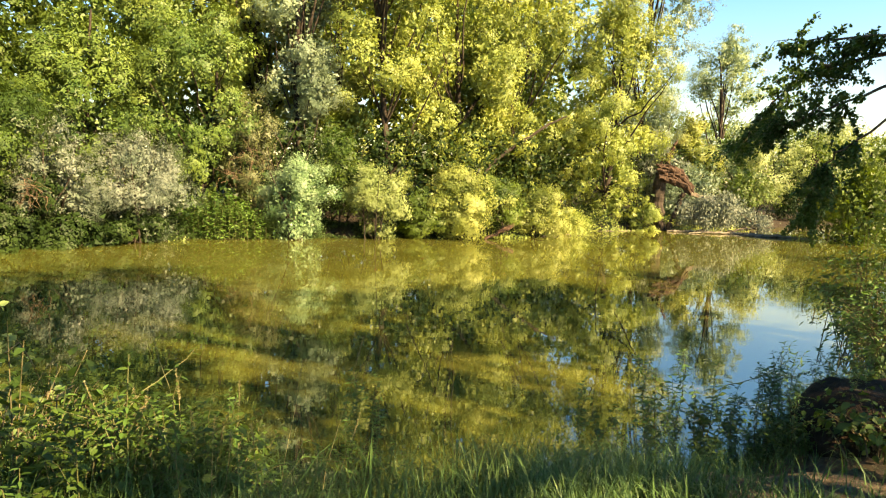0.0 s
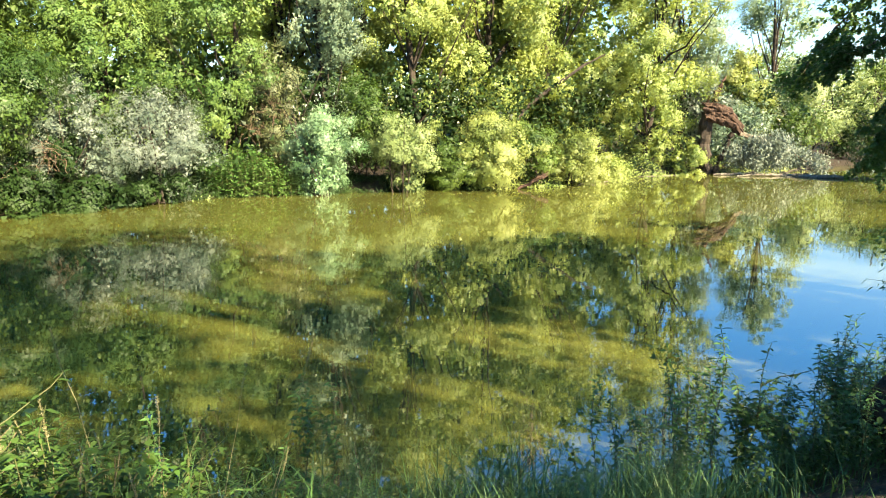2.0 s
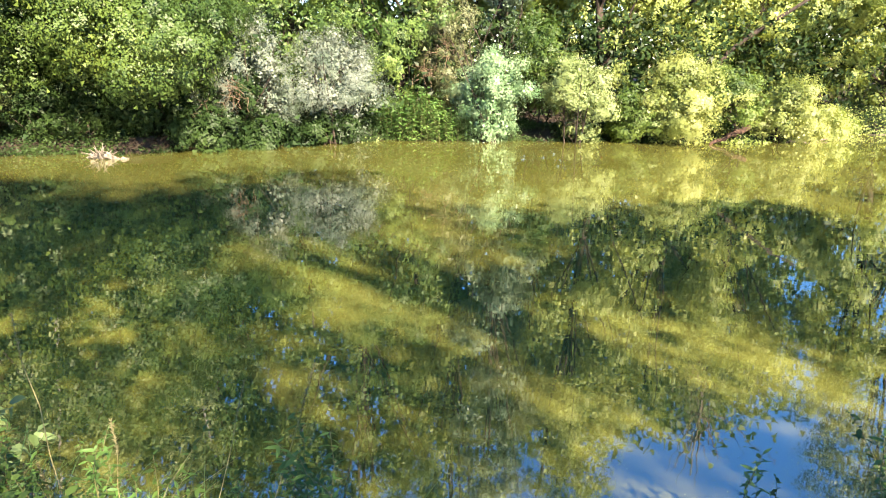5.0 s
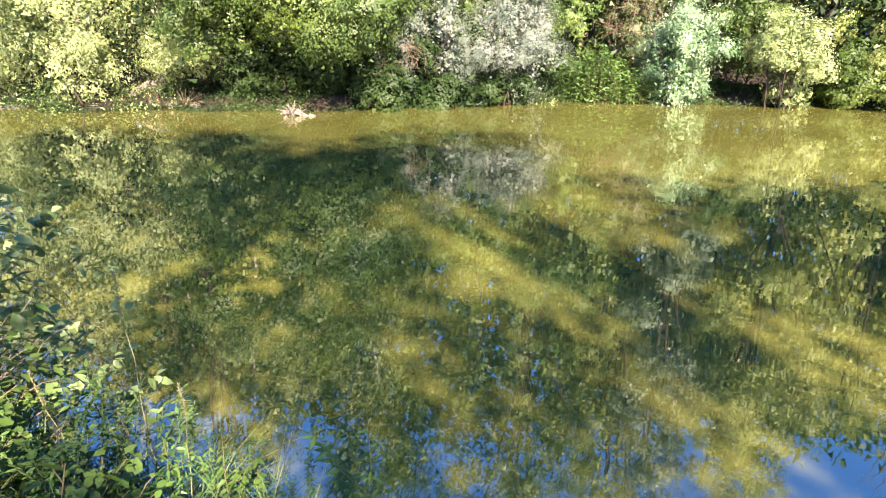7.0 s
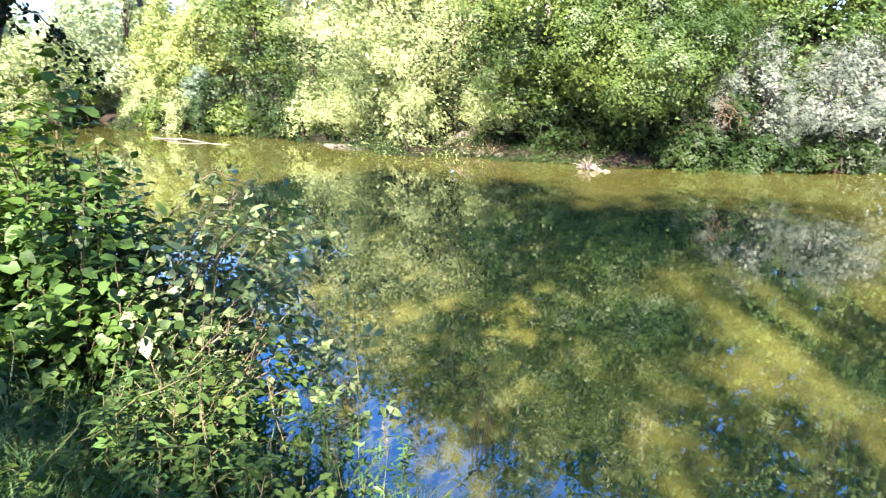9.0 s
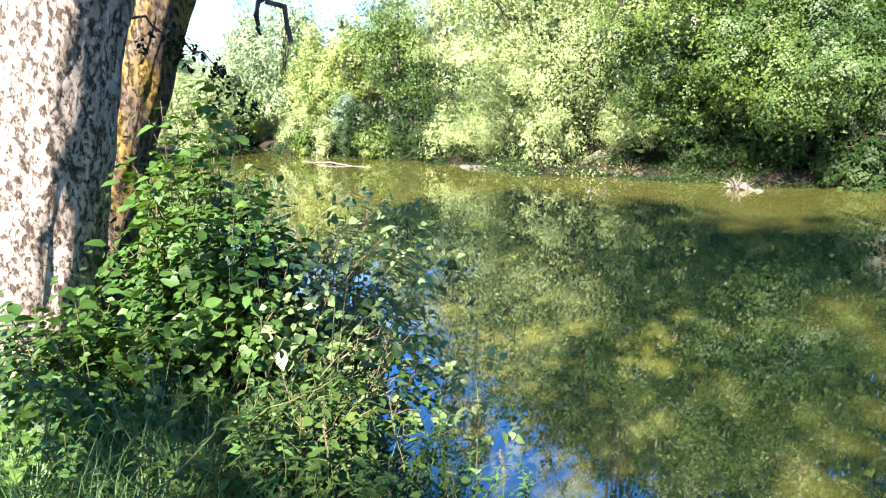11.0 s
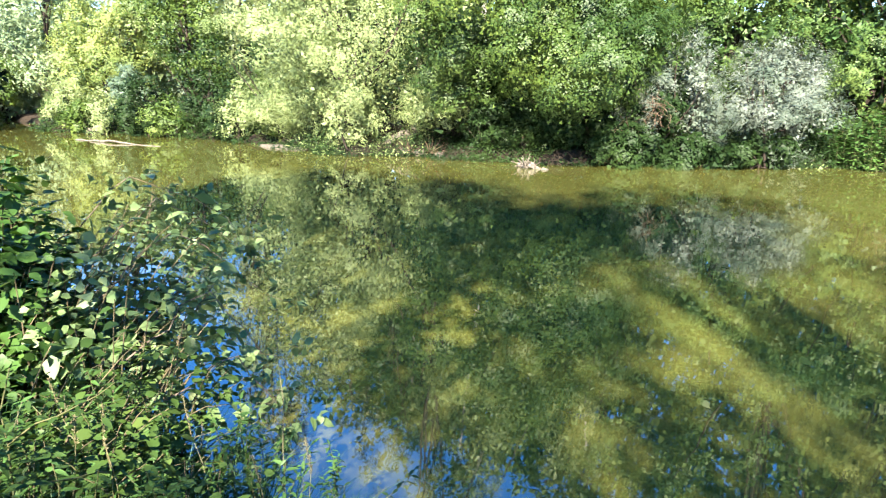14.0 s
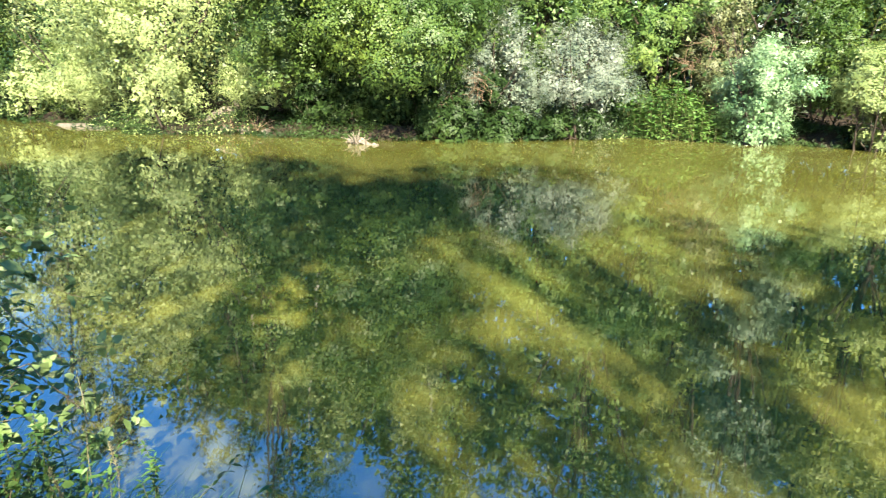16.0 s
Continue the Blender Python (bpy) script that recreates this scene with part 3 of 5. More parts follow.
# far bank, second row: taller trees
tree("box_elder", -10.0, 27.5, 26, 4.8, M_OLIVEGREEN, "large green maple with dark limbs", base=0.10, leaves=46000, leaf=0.18, lobes=170, rad=0.28, seed=31, lobe=0.2, top=0.1)
tree("box_elder", -17.5, 26.5, 26.5, 5.2, M_OLIVEGREEN, "tall green maple behind the boughs", base=0.08, leaves=32000, leaf=0.22, lobes=150, rad=0.3, seed=32, lobe=0.22, top=0.2)
tree("box_elder", -10.6, 23.6, 9.5, 3.0, M_OLIVEGREEN, "olive-green maple crowding behind the silver bush", base=0.03, low=0.8, leaves=34000, leaf=0.16, lobes=130, rad=0.16, seed=45, lobe=0.22, top=0.2, skirt=0.5)
tree("box_elder", -6.6, 25.0, 9.0, 2.8, M_OLIVEGREEN, "dense olive-green maple above the nettles", base=0.03, low=0.8, leaves=32000, leaf=0.16, lobes=120, rad=0.16, seed=46, lobe=0.22, top=0.2, skirt=0.5)
tree("box_elder", -14.2, 21.8, 10.0, 3.0, M_DEEP, "dense green maple behind the low boughs", base=0.03, low=0.8, leaves=28000, leaf=0.17, lobes=120, rad=0.16, seed=50, lobe=0.22, top=0.2, skirt=0.5)
tree("box_elder", -5.0, 32.0, 29, 5.0, M_YELLOW, "tall yellowing maple in the second row", base=0.08, leaves=38000, leaf=0.22, lobes=150, rad=0.3, seed=33, lobe=0.2, top=0.1, low=0.6)
tree("box_elder", -1.2, 31.0, 15.0, 2.7, M_YELLOW, "olive-yellow maple filling the gap beside the poplar", base=0.06, low=0.8, leaves=26000, leaf=0.18, lobes=120, rad=0.18, seed=92, lobe=0.22, top=0.2)
tree("box_elder", 7.3, 34.5, 13.5, 3.0, M_OLIVEGREEN, "tall olive maple between the yellow trees", base=0.06, low=0.6, leaves=26000, leaf=0.2, lobes=120, rad=0.2, seed=93, lobe=0.22, top=0.2)
tree("white_poplar", -2.6, 28.2, 23, 2.5, M_BLUE, "blue-grey leaved poplar between yellow trees", base=0.06, leaves=33000, leaf=0.16, lobes=120, rad=0.18, seed=34, lobe=0.26, top=0.3)
tree("box_elder", 1.6, 29.0, 23.5, 3.8, M_YELLOW, "yellow-green maple with thin dark limbs", base=0.03, low=1.0, leaves=50000, leaf=0.17, lobes=160, rad=0.2, seed=35, lobe=0.2, top=0.15)
tree("box_elder", 5.4, 30.5, 15.2, 3.9, M_YELLOW, "yellow-green maple beside a leaning limb", base=0.03, low=1.0, leaves=44000, leaf=0.17, lobes=150, rad=0.2, seed=36, lobe=0.2, top=0.2)
tree("maple", 8.9, 32.0, 14.8, 3.8, M_YELLOW, "yellow-green maple shading the bank", base=0.01, low=1.0, leaves=44000, leaf=0.18, lobes=160, rad=0.22, seed=37, lobe=0.2, top=0.1)
tree("grey_poplar", 9.3, 37.5, 18.0, 3.0, M_OLIVE, "thin grey poplar with bare top branches", base=0.4, leaves=9000, leaf=0.14, lobes=60, rad=0.22, seed=38, lobe=0.22, hollow=0.2)
tree("silver_willow", 18.6, 34.2, 6.6, 1.8, M_SILVER, "silver-grey willow drooping behind the torn trunk", base=0.03, leaves=13000, leaf=0.16, lobes=60, rad=0.12, seed=68, droop=0.8, narrow=0.35)
tree("ash", 17.3, 34.8, 22.5, 4.1, M_BLUE, "tall grey-green ash behind the broken trunk", base=0.12, low=1.0, leaves=46000, leaf=0.17, lobes=170, rad=0.2, seed=39, lobe=0.2, top=0.2)
tree("box_elder", -24.5, 22.5, 24, 4.8, M_DEEP, "tall green maple over the willow bush", base=0.08, leaves=20000, leaf=0.22, lobes=120, rad=0.3, seed=40, lobe=0.22, top=0.2)
tree("box_elder", -30.0, 26.0, 23.0, 6.5, M_GREEN, "tall dark tree behind the bend", base=0.08, leaves=17000, leaf=0.24, lobes=120, rad=0.3, seed=41, lobe=0.22)
tree("willow", -31.5, 17.5, 10.0, 4.0, M_LIGHT, "light green willow at the river bend", base=0.03, leaves=24000, leaf=0.18, lobes=120, rad=0.22, seed=42, lobe=0.24)

tree("grey_poplar", -34.6, 17.6, 22.5, 3.3, M_OLIVE, "tall grey-leaved poplar behind the willow bush", base=0.12, leaves=17000, leaf=0.22, lobes=150, rad=0.26, seed=43, lobe=0.2, top=0.25)
tree("grey_poplar", -31.8, 21.6, 21.5, 3.6, M_OLIVE, "tall grey-green poplar in the back row", base=0.1, leaves=16000, leaf=0.24, lobes=140, rad=0.26, seed=44, lobe=0.2, top=0.25)

for k, (fx, fy, fh, fr, fm) in enumerate(((-27.5, 13.5, 3.2, 1.6, M_LIGHT), (-31.0, 12.9, 3.6, 1.7, M_SHADE), (-34.5, 11.4, 3.2, 1.6, M_SHADE), (-37.5, 10.3, 2.4, 1.4, M_LIGHT), (-43.5, 9.5, 2.6, 1.5, M_LIGHT), (-29.3, 13.2, 2.8, 1.5, M_SHADE), (-25.8, 14.0, 3.2, 1.6, M_GREEN), (-33.0, 11.9, 2.8, 1.5, M_GREEN), (-36.0, 10.9, 2.6, 1.5, M_SHADE), (-40.0, 9.6, 2.0, 1.3, M_GREEN), (-15.2, 16.5, 2.3, 1.4, M_SHADE), (-20.2, 14.1, 2.4, 1.4, M_LIGHT), (19.5, 32.6, 3.4, 2.0, M_BLUE), (24.5, 34.5, 3.6, 2.0, M_GREEN), (30.5, 36.8, 3.4, 2.2, M_SHADE), (14.0, 31.0, 2.6, 1.3, M_YELLOW))):
    tree("bank_shrub", fx, fy, fh, fr, fm, "low bushy shrub on the far bank", "bush", base=0.02, leaves=3600, leaf=0.18, lobes=50, stems=2, rad=0.05, seed=170 + k, group="low bank shrubs", skirt=0.85)

# shrubs in near-black leaves, standing in for the shade of the hollow
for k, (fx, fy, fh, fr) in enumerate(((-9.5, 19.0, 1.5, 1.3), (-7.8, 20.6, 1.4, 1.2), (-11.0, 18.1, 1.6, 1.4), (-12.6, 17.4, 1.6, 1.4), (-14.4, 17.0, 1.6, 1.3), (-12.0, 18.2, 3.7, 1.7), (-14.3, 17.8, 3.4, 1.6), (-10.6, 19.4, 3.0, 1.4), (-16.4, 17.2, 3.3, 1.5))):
    tree("bank_shrub", fx, fy, fh, fr, M_SHADE, "shrub filling the bank hollow, shade put into its leaf colour", "bush", base=0.12, leaves=7000, leaf=0.16, lobes=50, stems=2, rad=0.06, seed=195 + k, group="low bank shrubs", skirt=0.85)
# two added shrubs that keep sky gaps out of the water's reflection
tree("bank_shrub", -13.8, 23.2, 5.5, 2.3, M_SHADE, "added shrub blocking the sky gap further back", "bush", base=0.02, leaves=7000, leaf=0.2, lobes=50, stems=2, rad=0.06, seed=198, group="low bank shrubs", skirt=0.85)
tree("bank_shrub", -11.7, 20.8, 4.4, 1.9, M_SHADE, "added shrub closing the sky gap beside the maple", "bush", base=0.02, leaves=7000, leaf=0.18, lobes=50, stems=2, rad=0.06, seed=199, group="low bank shrubs", skirt=0.85)
tree("bank_shrub", 15.6, 30.0, 2.3, 0.9, M_YELLOW, "yellow-green shrub at the foot of the broken trunk", "bush", base=0.02, leaves=4000, leaf=0.15, lobes=40, stems=2, rad=0.04, seed=200, group="low bank shrubs", skirt=0.85)

# far left, where the river bends away
tree("yellow_ash", -44.0, 12.2, 7.6, 3.2, M_YELLOW, "yellowing ash at the river bend", base=0.06, leaves=16000, leaf=0.2, lobes=80, rad=0.18, seed=51)
tree("alder", -39.0, 15.8, 9.4, 3.8, M_GREEN, "dark green alder at the river bend", base=0.1, leaves=18000, leaf=0.2, lobes=90, rad=0.2, seed=52)
tree("silver_willow", -39.8, 12.2, 3.0, 1.7, M_BLUE, "small silvery bush on a low bank", "bush", base=0.02, leaves=9000, leaf=0.16, lobes=50, stems=3, rad=0.05, seed=53, skirt=0.85)
tree("willow_shrub", -48.5, 11.5, 5.2, 3.0, M_LIGHT, "pale green willow bush at the far bend", "bush", base=0.02, leaves=12000, leaf=0.2, lobes=70, stems=3, rad=0.08, seed=54, skirt=0.85)
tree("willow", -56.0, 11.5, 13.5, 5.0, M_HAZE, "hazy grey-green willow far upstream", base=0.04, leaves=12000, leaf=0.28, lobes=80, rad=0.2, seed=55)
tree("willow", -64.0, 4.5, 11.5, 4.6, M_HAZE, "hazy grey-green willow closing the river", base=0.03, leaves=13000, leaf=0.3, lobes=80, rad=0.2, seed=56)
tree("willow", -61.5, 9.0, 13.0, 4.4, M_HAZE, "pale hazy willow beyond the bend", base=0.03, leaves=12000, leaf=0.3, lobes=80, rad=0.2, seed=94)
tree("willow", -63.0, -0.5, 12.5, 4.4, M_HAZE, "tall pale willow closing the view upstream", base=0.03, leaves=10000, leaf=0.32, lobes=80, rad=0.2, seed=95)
tree("willow_shrub", -47.5, 2.5, 5.0, 2.8, M_LIGHT, "light green bush on the near side of the bend", "bush", base=0.02, leaves=12000, leaf=0.2, lobes=70, stems=3, rad=0.08, seed=57, skirt=0.85)
tree("willow_shrub", -40.0, -1.5, 4.6, 2.6, M_LIGHT, "light green bush on the upstream bank", "bush", base=0.02, leaves=12000, leaf=0.2, lobes=70, stems=3, rad=0.08, seed=58, skirt=0.85)
tree("alder", -31.0, -5.5, 8.5, 3.6, M_GREEN, "green alder on the upstream bank", base=0.03, leaves=9000, leaf=0.2, lobes=80, rad=0.2, seed=59)
tree("alder", -19.0, -7.0, 9.0, 3.6, M_SHADE, "dark green alder behind the old trunk", base=0.03, leaves=8000, leaf=0.2, lobes=80, rad=0.2, seed=60)

tree("willow_shrub", -44.0, 3.0, 5.4, 2.7, M_LIGHT, "light green bush crowding the upstream bank", "bush", base=0.0, leaves=9000, leaf=0.2, lobes=70, stems=3, rad=0.08, seed=47, skirt=0.85)
tree("willow_shrub", -50.5, 4.4, 6.4, 3.0, M_LIGHT, "pale bush leaning over the far bend", "bush", base=0.0, leaves=9000, leaf=0.22, lobes=70, stems=3, rad=0.08, seed=48, skirt=0.85)
tree("willow_shrub", -58.0, 6.8, 7.0, 3.2, M_GREEN, "green bush closing the view upstream", "bush", base=0.0, leaves=7000, leaf=0.26, lobes=70, stems=3, rad=0.08, seed=49, skirt=0.85)
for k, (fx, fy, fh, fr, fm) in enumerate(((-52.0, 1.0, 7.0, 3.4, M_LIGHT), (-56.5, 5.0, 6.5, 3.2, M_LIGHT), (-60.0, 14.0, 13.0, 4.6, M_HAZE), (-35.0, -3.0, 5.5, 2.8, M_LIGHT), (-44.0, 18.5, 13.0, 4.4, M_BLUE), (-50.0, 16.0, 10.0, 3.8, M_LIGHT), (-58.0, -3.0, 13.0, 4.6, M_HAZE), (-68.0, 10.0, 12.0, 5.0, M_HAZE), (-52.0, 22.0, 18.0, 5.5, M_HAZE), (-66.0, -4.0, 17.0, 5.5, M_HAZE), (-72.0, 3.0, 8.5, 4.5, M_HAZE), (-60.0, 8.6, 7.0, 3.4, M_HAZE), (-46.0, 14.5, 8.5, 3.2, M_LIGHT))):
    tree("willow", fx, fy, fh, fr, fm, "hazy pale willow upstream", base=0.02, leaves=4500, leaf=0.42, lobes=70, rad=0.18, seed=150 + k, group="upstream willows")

# right-hand distance
tree("yellow_ash", 23.0, 37.6, 8.0, 2.0, M_GOLD, "bright yellow ash in full sun", base=0.05, leaves=16000, leaf=0.18, lobes=70, rad=0.18, seed=61)
tree("grey_poplar", 33.0, 50.0, 16.6, 4.0, M_HAZE, "airy pale grey-green poplar against the sky", base=0.12, leaves=26000, leaf=0.2, lobes=80, rad=0.25, seed=62, lobe=0.22)
tree("alder", 21.0, 36.5, 4.2, 2.8, M_BLUE, "grey-green bushes behind the fallen crown", "bush", base=0.02, leaves=16000, leaf=0.17, lobes=80, stems=3, rad=0.1, seed=63, skirt=0.85)
tree("alder", 28.5, 38.8, 6.8, 3.2, M_LIGHT, "sunlit green alder bush over the water", "bush", base=0.02, leaves=16000, leaf=0.18, lobes=80, stems=3, rad=0.1, seed=64, skirt=0.85)
tree("alder", 36.0, 42.5, 8.5, 3.8, M_GREEN, "green alder over shaded water", base=0.02, leaves=10000, leaf=0.2, lobes=80, rad=0.2, seed=65)
tree("willow", 43.0, 48.0, 11.0, 4.5, M_LIGHT, "light willow far downstream", base=0.02, leaves=8000, leaf=0.24, lobes=80, rad=0.2, seed=66)
tree("weeping_willow", 23.9, 24.4, 7.2, 3.0, M_GREEN, "weeping willow trailing into the water", base=0.0, leaves=26000, leaf=0.2, lobes=110, rad=0.2, seed=67, droop=1.6, narrow=0.25)

# woodland behind, one mass of stems and leaves
def woods(name, spots, h, leaf, n, material, seed, label):
    r = np.random.default_rng(seed)
    parts = []
    for x, y in spots:
        z0 = float(height(x, y))
        m = n // len(spots)
        p = np.stack([x + r.normal(0, 2.4, m), y + r.normal(0, 1.6, m), z0 + h * r.random(m) ** 0.9], 1)
        nr = unit(r.normal(0, 1, (m, 3)) + np.array([0, -0.6, 0.5]))
        parts.append(far_leaf_arrays(p, nr, r.normal(0, 1, (m, 3)), leaf * r.uniform(0.6, 1.4, m), leaf * 0.6))
    v, f = joined(parts)
    tagged(new(name, mesh_from(name, v, f, material)), label, "woodland", kind="stuff")

woods("woodland", [(x, float(far_shore(x)) + 15.5) for x in np.arange(-40, 16, 2.5)], 20.0, 0.60, 64000, M_GREEN, 71, "green woodland behind the bank trees")
woods("undergrowth", [(x, float(far_shore(x)) + 5.0) for x in np.arange(-34, 24, 3.0)], 4.2, 0.24, 28000, M_SHADE, 72, "undergrowth below the bank trees, leaves darkened for shade")
woods("distant_woods", [(x, 62 + 0.2 * x) for x in np.arange(18, 80, 5.0)], 9.0, 0.6, 14000, M_GREEN, 73, "distant woods downstream")
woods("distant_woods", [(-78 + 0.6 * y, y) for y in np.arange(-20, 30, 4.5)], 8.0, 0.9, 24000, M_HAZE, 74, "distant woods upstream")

# near bank: unseen trees behind, set so that their shade lies on the water
for sx, sy, sh, sr, sb, sn, sd in ((-15.0, -7.0, 13.0, 4.2, 0.2, 14000, 81), (7.6, -3.5, 16.2, 3.5, 0.80, 5200, 82), (-2.2, -5.6, 15.5, 3.6, 0.62, 15000, 87), (8.4, -4.8, 15.8, 3.2, 0.88, 5500, 83), (10.9, -1.0, 14.4, 4.1, 0.3, 20000, 84), (16.5, 3.0, 10.5, 3.8, 0.3, 12000, 85), (23.0, 9.5, 8.0, 3.4, 0.2, 9000, 86)):
    tree("poplar", sx, sy, sh, sr, M_GREEN, "tall poplar on the near bank shading the water", base=sb, leaves=int(sn * 0.55), leaf=0.30, lobes=150, rad=0.16, seed=sd, lobe=0.26, top=0.1, hollow=0.05, low=2.5, group="near bank trees")

# narrow and low crowns added out of view to shape the sun gaps
for k, (sx, sy, sb) in enumerate(((3.9, -9.0, 0.81), (5.0, -7.8, 0.72), (6.0, -6.9, 0.60), (6.9, -6.1, 0.43), (3.1, -9.6, 0.72))):
    tree("shade_poplar", sx, sy, 19.0 - 0.2 * k, 1.5, M_GREEN, "unseen slender poplar added to shape the shade on the water", base=sb, leaves=3000, leaf=0.3, lobes=60, rad=0.09, seed=400 + k, lobe=0.4, top=0.2, hollow=0.05, fork=0.85, group="near bank trees")
tree("poplar", 5.0, -2.8, 8.1, 2.0, M_GREEN, "unseen young poplar added to shade the bank plants", base=0.48, leaves=2400, leaf=0.16, lobes=60, rad=0.1, seed=90, lobe=0.3, group="near bank trees")
tree("poplar", 6.5, -2.1, 7.3, 2.4, M_GREEN, "unseen low poplar added to shade the near water", base=0.4, leaves=1800, leaf=0.18, lobes=70, rad=0.1, seed=91, lobe=0.3, group="near bank trees")
tree("box_elder", -27.2, 20.5, 18.0, 4.4, M_DEEP, "tall green maple at the bend", base=0.05, leaves=18000, leaf=0.22, lobes=120, rad=0.3, seed=89, lobe=0.24, top=0.2)
tree("box_elder", -8.5, 37.0, 23.0, 5.5, M_GREEN, "tall dark maple in the back row", base=0.08, leaves=14000, leaf=0.26, lobes=110, rad=0.3, seed=88, lobe=0.24)

# ---- the far bank's edge ----
def fringe(name, lo, hi, n, material, leaf, reach, tall, seed, label):
    """Low growth along the far waterline, hanging a little over it."""
    r = np.random.default_rng(seed)
    x = r.uniform(lo, hi, n)
    thick = 0.5 + 0.5 * np.sin(x * 1.3 + 2 * np.sin(x * 0.37)) + r.normal(0, 0.2, n)
    k = thick > 0.15
    x, thick = x[k], thick[k]
    off = r.uniform(-reach, 2.2, len(x))
    y = far_shore(x) + off
    z = np.maximum(height(x, y), 0) + tall * thick * r.random(len(x)) ** 1.3 * np.interp(off, [-reach, 0.4, 2.2], [0.25, 0.8, 1.2]) + 0.02
    nr = r.normal(0, 0.6, (len(x), 3)) + np.array([0, -0.6, 0.8])
    v, f = far_leaf_arrays(np.stack([x, y, z], 1), nr, r.normal(0, 1, (len(x), 3)) + np.array([0, -0.5, -0.4]), leaf * r.uniform(0.6, 1.4, len(x)), leaf * 0.5)
    tagged(new(name, mesh_from(name, v, f, material)), label, "undergrowth", kind="stuff")


# near-black leaves paint the shaded band above the far waterline
fringe("bank_herbs", -9, 24, 22000, M_SHADE, 0.11, -0.2, 0.7, 91, "low herbs along the far waterline, darkened for shade")
fringe("bank_herbs", -26, -19.5, 6000, M_SHADE, 0.12, 0.3, 0.8, 90, "low herbs under the willow bush, darkened for shade")
fringe("hanging_growth", -11, -5.5, 6000, M_SHADE, 0.12, -0.3, 1.0, 94, "leaves hanging from the bank, darkened for the shade under the bushes")
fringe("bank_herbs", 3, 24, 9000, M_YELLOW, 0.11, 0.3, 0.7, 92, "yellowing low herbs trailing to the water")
fringe("bank_herbs", -46, -24, 9000, M_SHADE, 0.16, 0.3, 1.2, 97, "growth hanging over the bank at the bend, darkened for shade")
fringe("hanging_growth", -20, -9, 15000, M_SHADE, 0.10, 0.15, 0.75, 98, "litter and herbs on the bank, shade put into their colour")
fringe("bank_herbs", -26, -17, 900, M_LIGHT, 0.12, 0.3, 0.7, 93, "pale green herbs trailing to the water")

fringe("trailing_sprigs", -10.3, -8.5, 420, M_LIGHT, 0.10, 0.45, 0.4, 89, "pale leafy sprigs trailing on the water")
fringe("trailing_sprigs", -6.9, -6.2, 90, M_LIGHT, 0.09, 0.3, 0.3, 88, "pale sprigs at the foot of the nettles")


def leafy_patch(name, x, y, rx, ry, h, n, leaf, material, seed, label, narrow=0.4, category="plant"):
    """Upright plants standing close: stems with leaves in pairs."""
    r = np.random.default_rng(seed)
    ob = thing(name, x, y, 0, label, category)
    parts, stems = [], []
    for k in range(n):
        a, q = r.uniform(0, 2 * np.pi), math.sqrt(r.random())
        px, py = rx * q * math.cos(a), ry * q * math.sin(a)
        z0 = max(float(height(x + px, y + py)), 0.0)
        hh = h * r.uniform(0.6, 1.1) * (1 - 0.35 * q)
        path = wander((px, py, z0 - 0.05), (px + r.normal(0, 0.1), py + r.normal(0, 0.1), z0 + hh), 5, 0.02, r)
        stems.append(tube_arrays(path, np.linspace(0.008, 0.003, 5), 4))
        m = int(hh / 0.05)
        u = np.linspace(0.12, 1, m)
        p = np.stack([np.interp(u, np.linspace(0, 1, 5), path[:, i]) for i in range(3)], 1)
        ang = r.uniform(0, 6.28, m)
        al = np.stack([np.cos(ang), np.sin(ang), -0.35 + 0 * ang], 1)
        parts.append(leaf_arrays(p, np.array([[0, 0, 1.0]]) + 0.35 * r.normal(0, 1, (m, 3)), al, leaf * r.uniform(0.7, 1.3, m), leaf * narrow))
    v, f = joined(stems)
    part("stemwork", mesh_from("stemwork", v, f, M_STEM), ob, kind="stuff")
    v, f = joined(parts)
    part("foliage", mesh_from("foliage", v, f, material), ob, kind="stuff")
    return ob


# dark leaf strip in place of the shadow under the bank edge
fringe("hanging_growth", -9, 14, 20000, M_SHADE, 0.10, -0.15, 0.45, 99, "growth hanging over the undercut edge, darkened for shade")
leafy_patch("nettle_patch", -5.2, 22.6, 1.9, 0.7, 1.5, 430, 0.17, M_NETTLE, 95, "dense patch of green nettles at the waterline")
leafy_patch("nettle_patch", -48.5, 9.8, 1.6, 0.8, 2.0, 60, 0.2, M_NETTLE, 96, "bright green reeds at the far bend", narrow=0.25)


def wood_piece(name, path, radii, material, sides=9, knots=0.12, seed=1):
    """A rough, weathered piece of timber."""
    r = np.random.default_rng(seed)
    p = np.asarray(path, float)
    s = np.linspace(0, 1, 14)
    pp = np.stack([np.interp(s, np.linspace(0, 1, len(p)), p[:, i]) for i in range(3)], 1)
    pp[1:-1] += r.normal(0, 0.03, (12, 3))
    rr = np.interp(s, np.linspace(0, 1, len(radii)), radii)
    v, f = tube_arrays(pp, rr, sides)
    c = np.repeat(pp, sides, 0)
    v = c + (v - c) * (1 + r.normal(0, knots, (len(v), 1)))
    v = np.concatenate([v, pp[:1], pp[-1:]])
    n = len(v)
    last = 13 * sides
    bm = bmesh.new()
    bv = [bm.verts.new(q) for q in v]
    for q in f:
        bm.faces.new([bv[i] for i in q])
    for j in range(sides):
        bm.faces.new([bv[n - 2], bv[(j + 1) % sides], bv[j]])
        bm.faces.new([bv[n - 1], bv[last + j], bv[last + (j + 1) % sides]])
    me = bpy.data.meshes.new(name)
    bm.to_mesh(me)
    bm.free()
    me.materials.append(material)
    return me


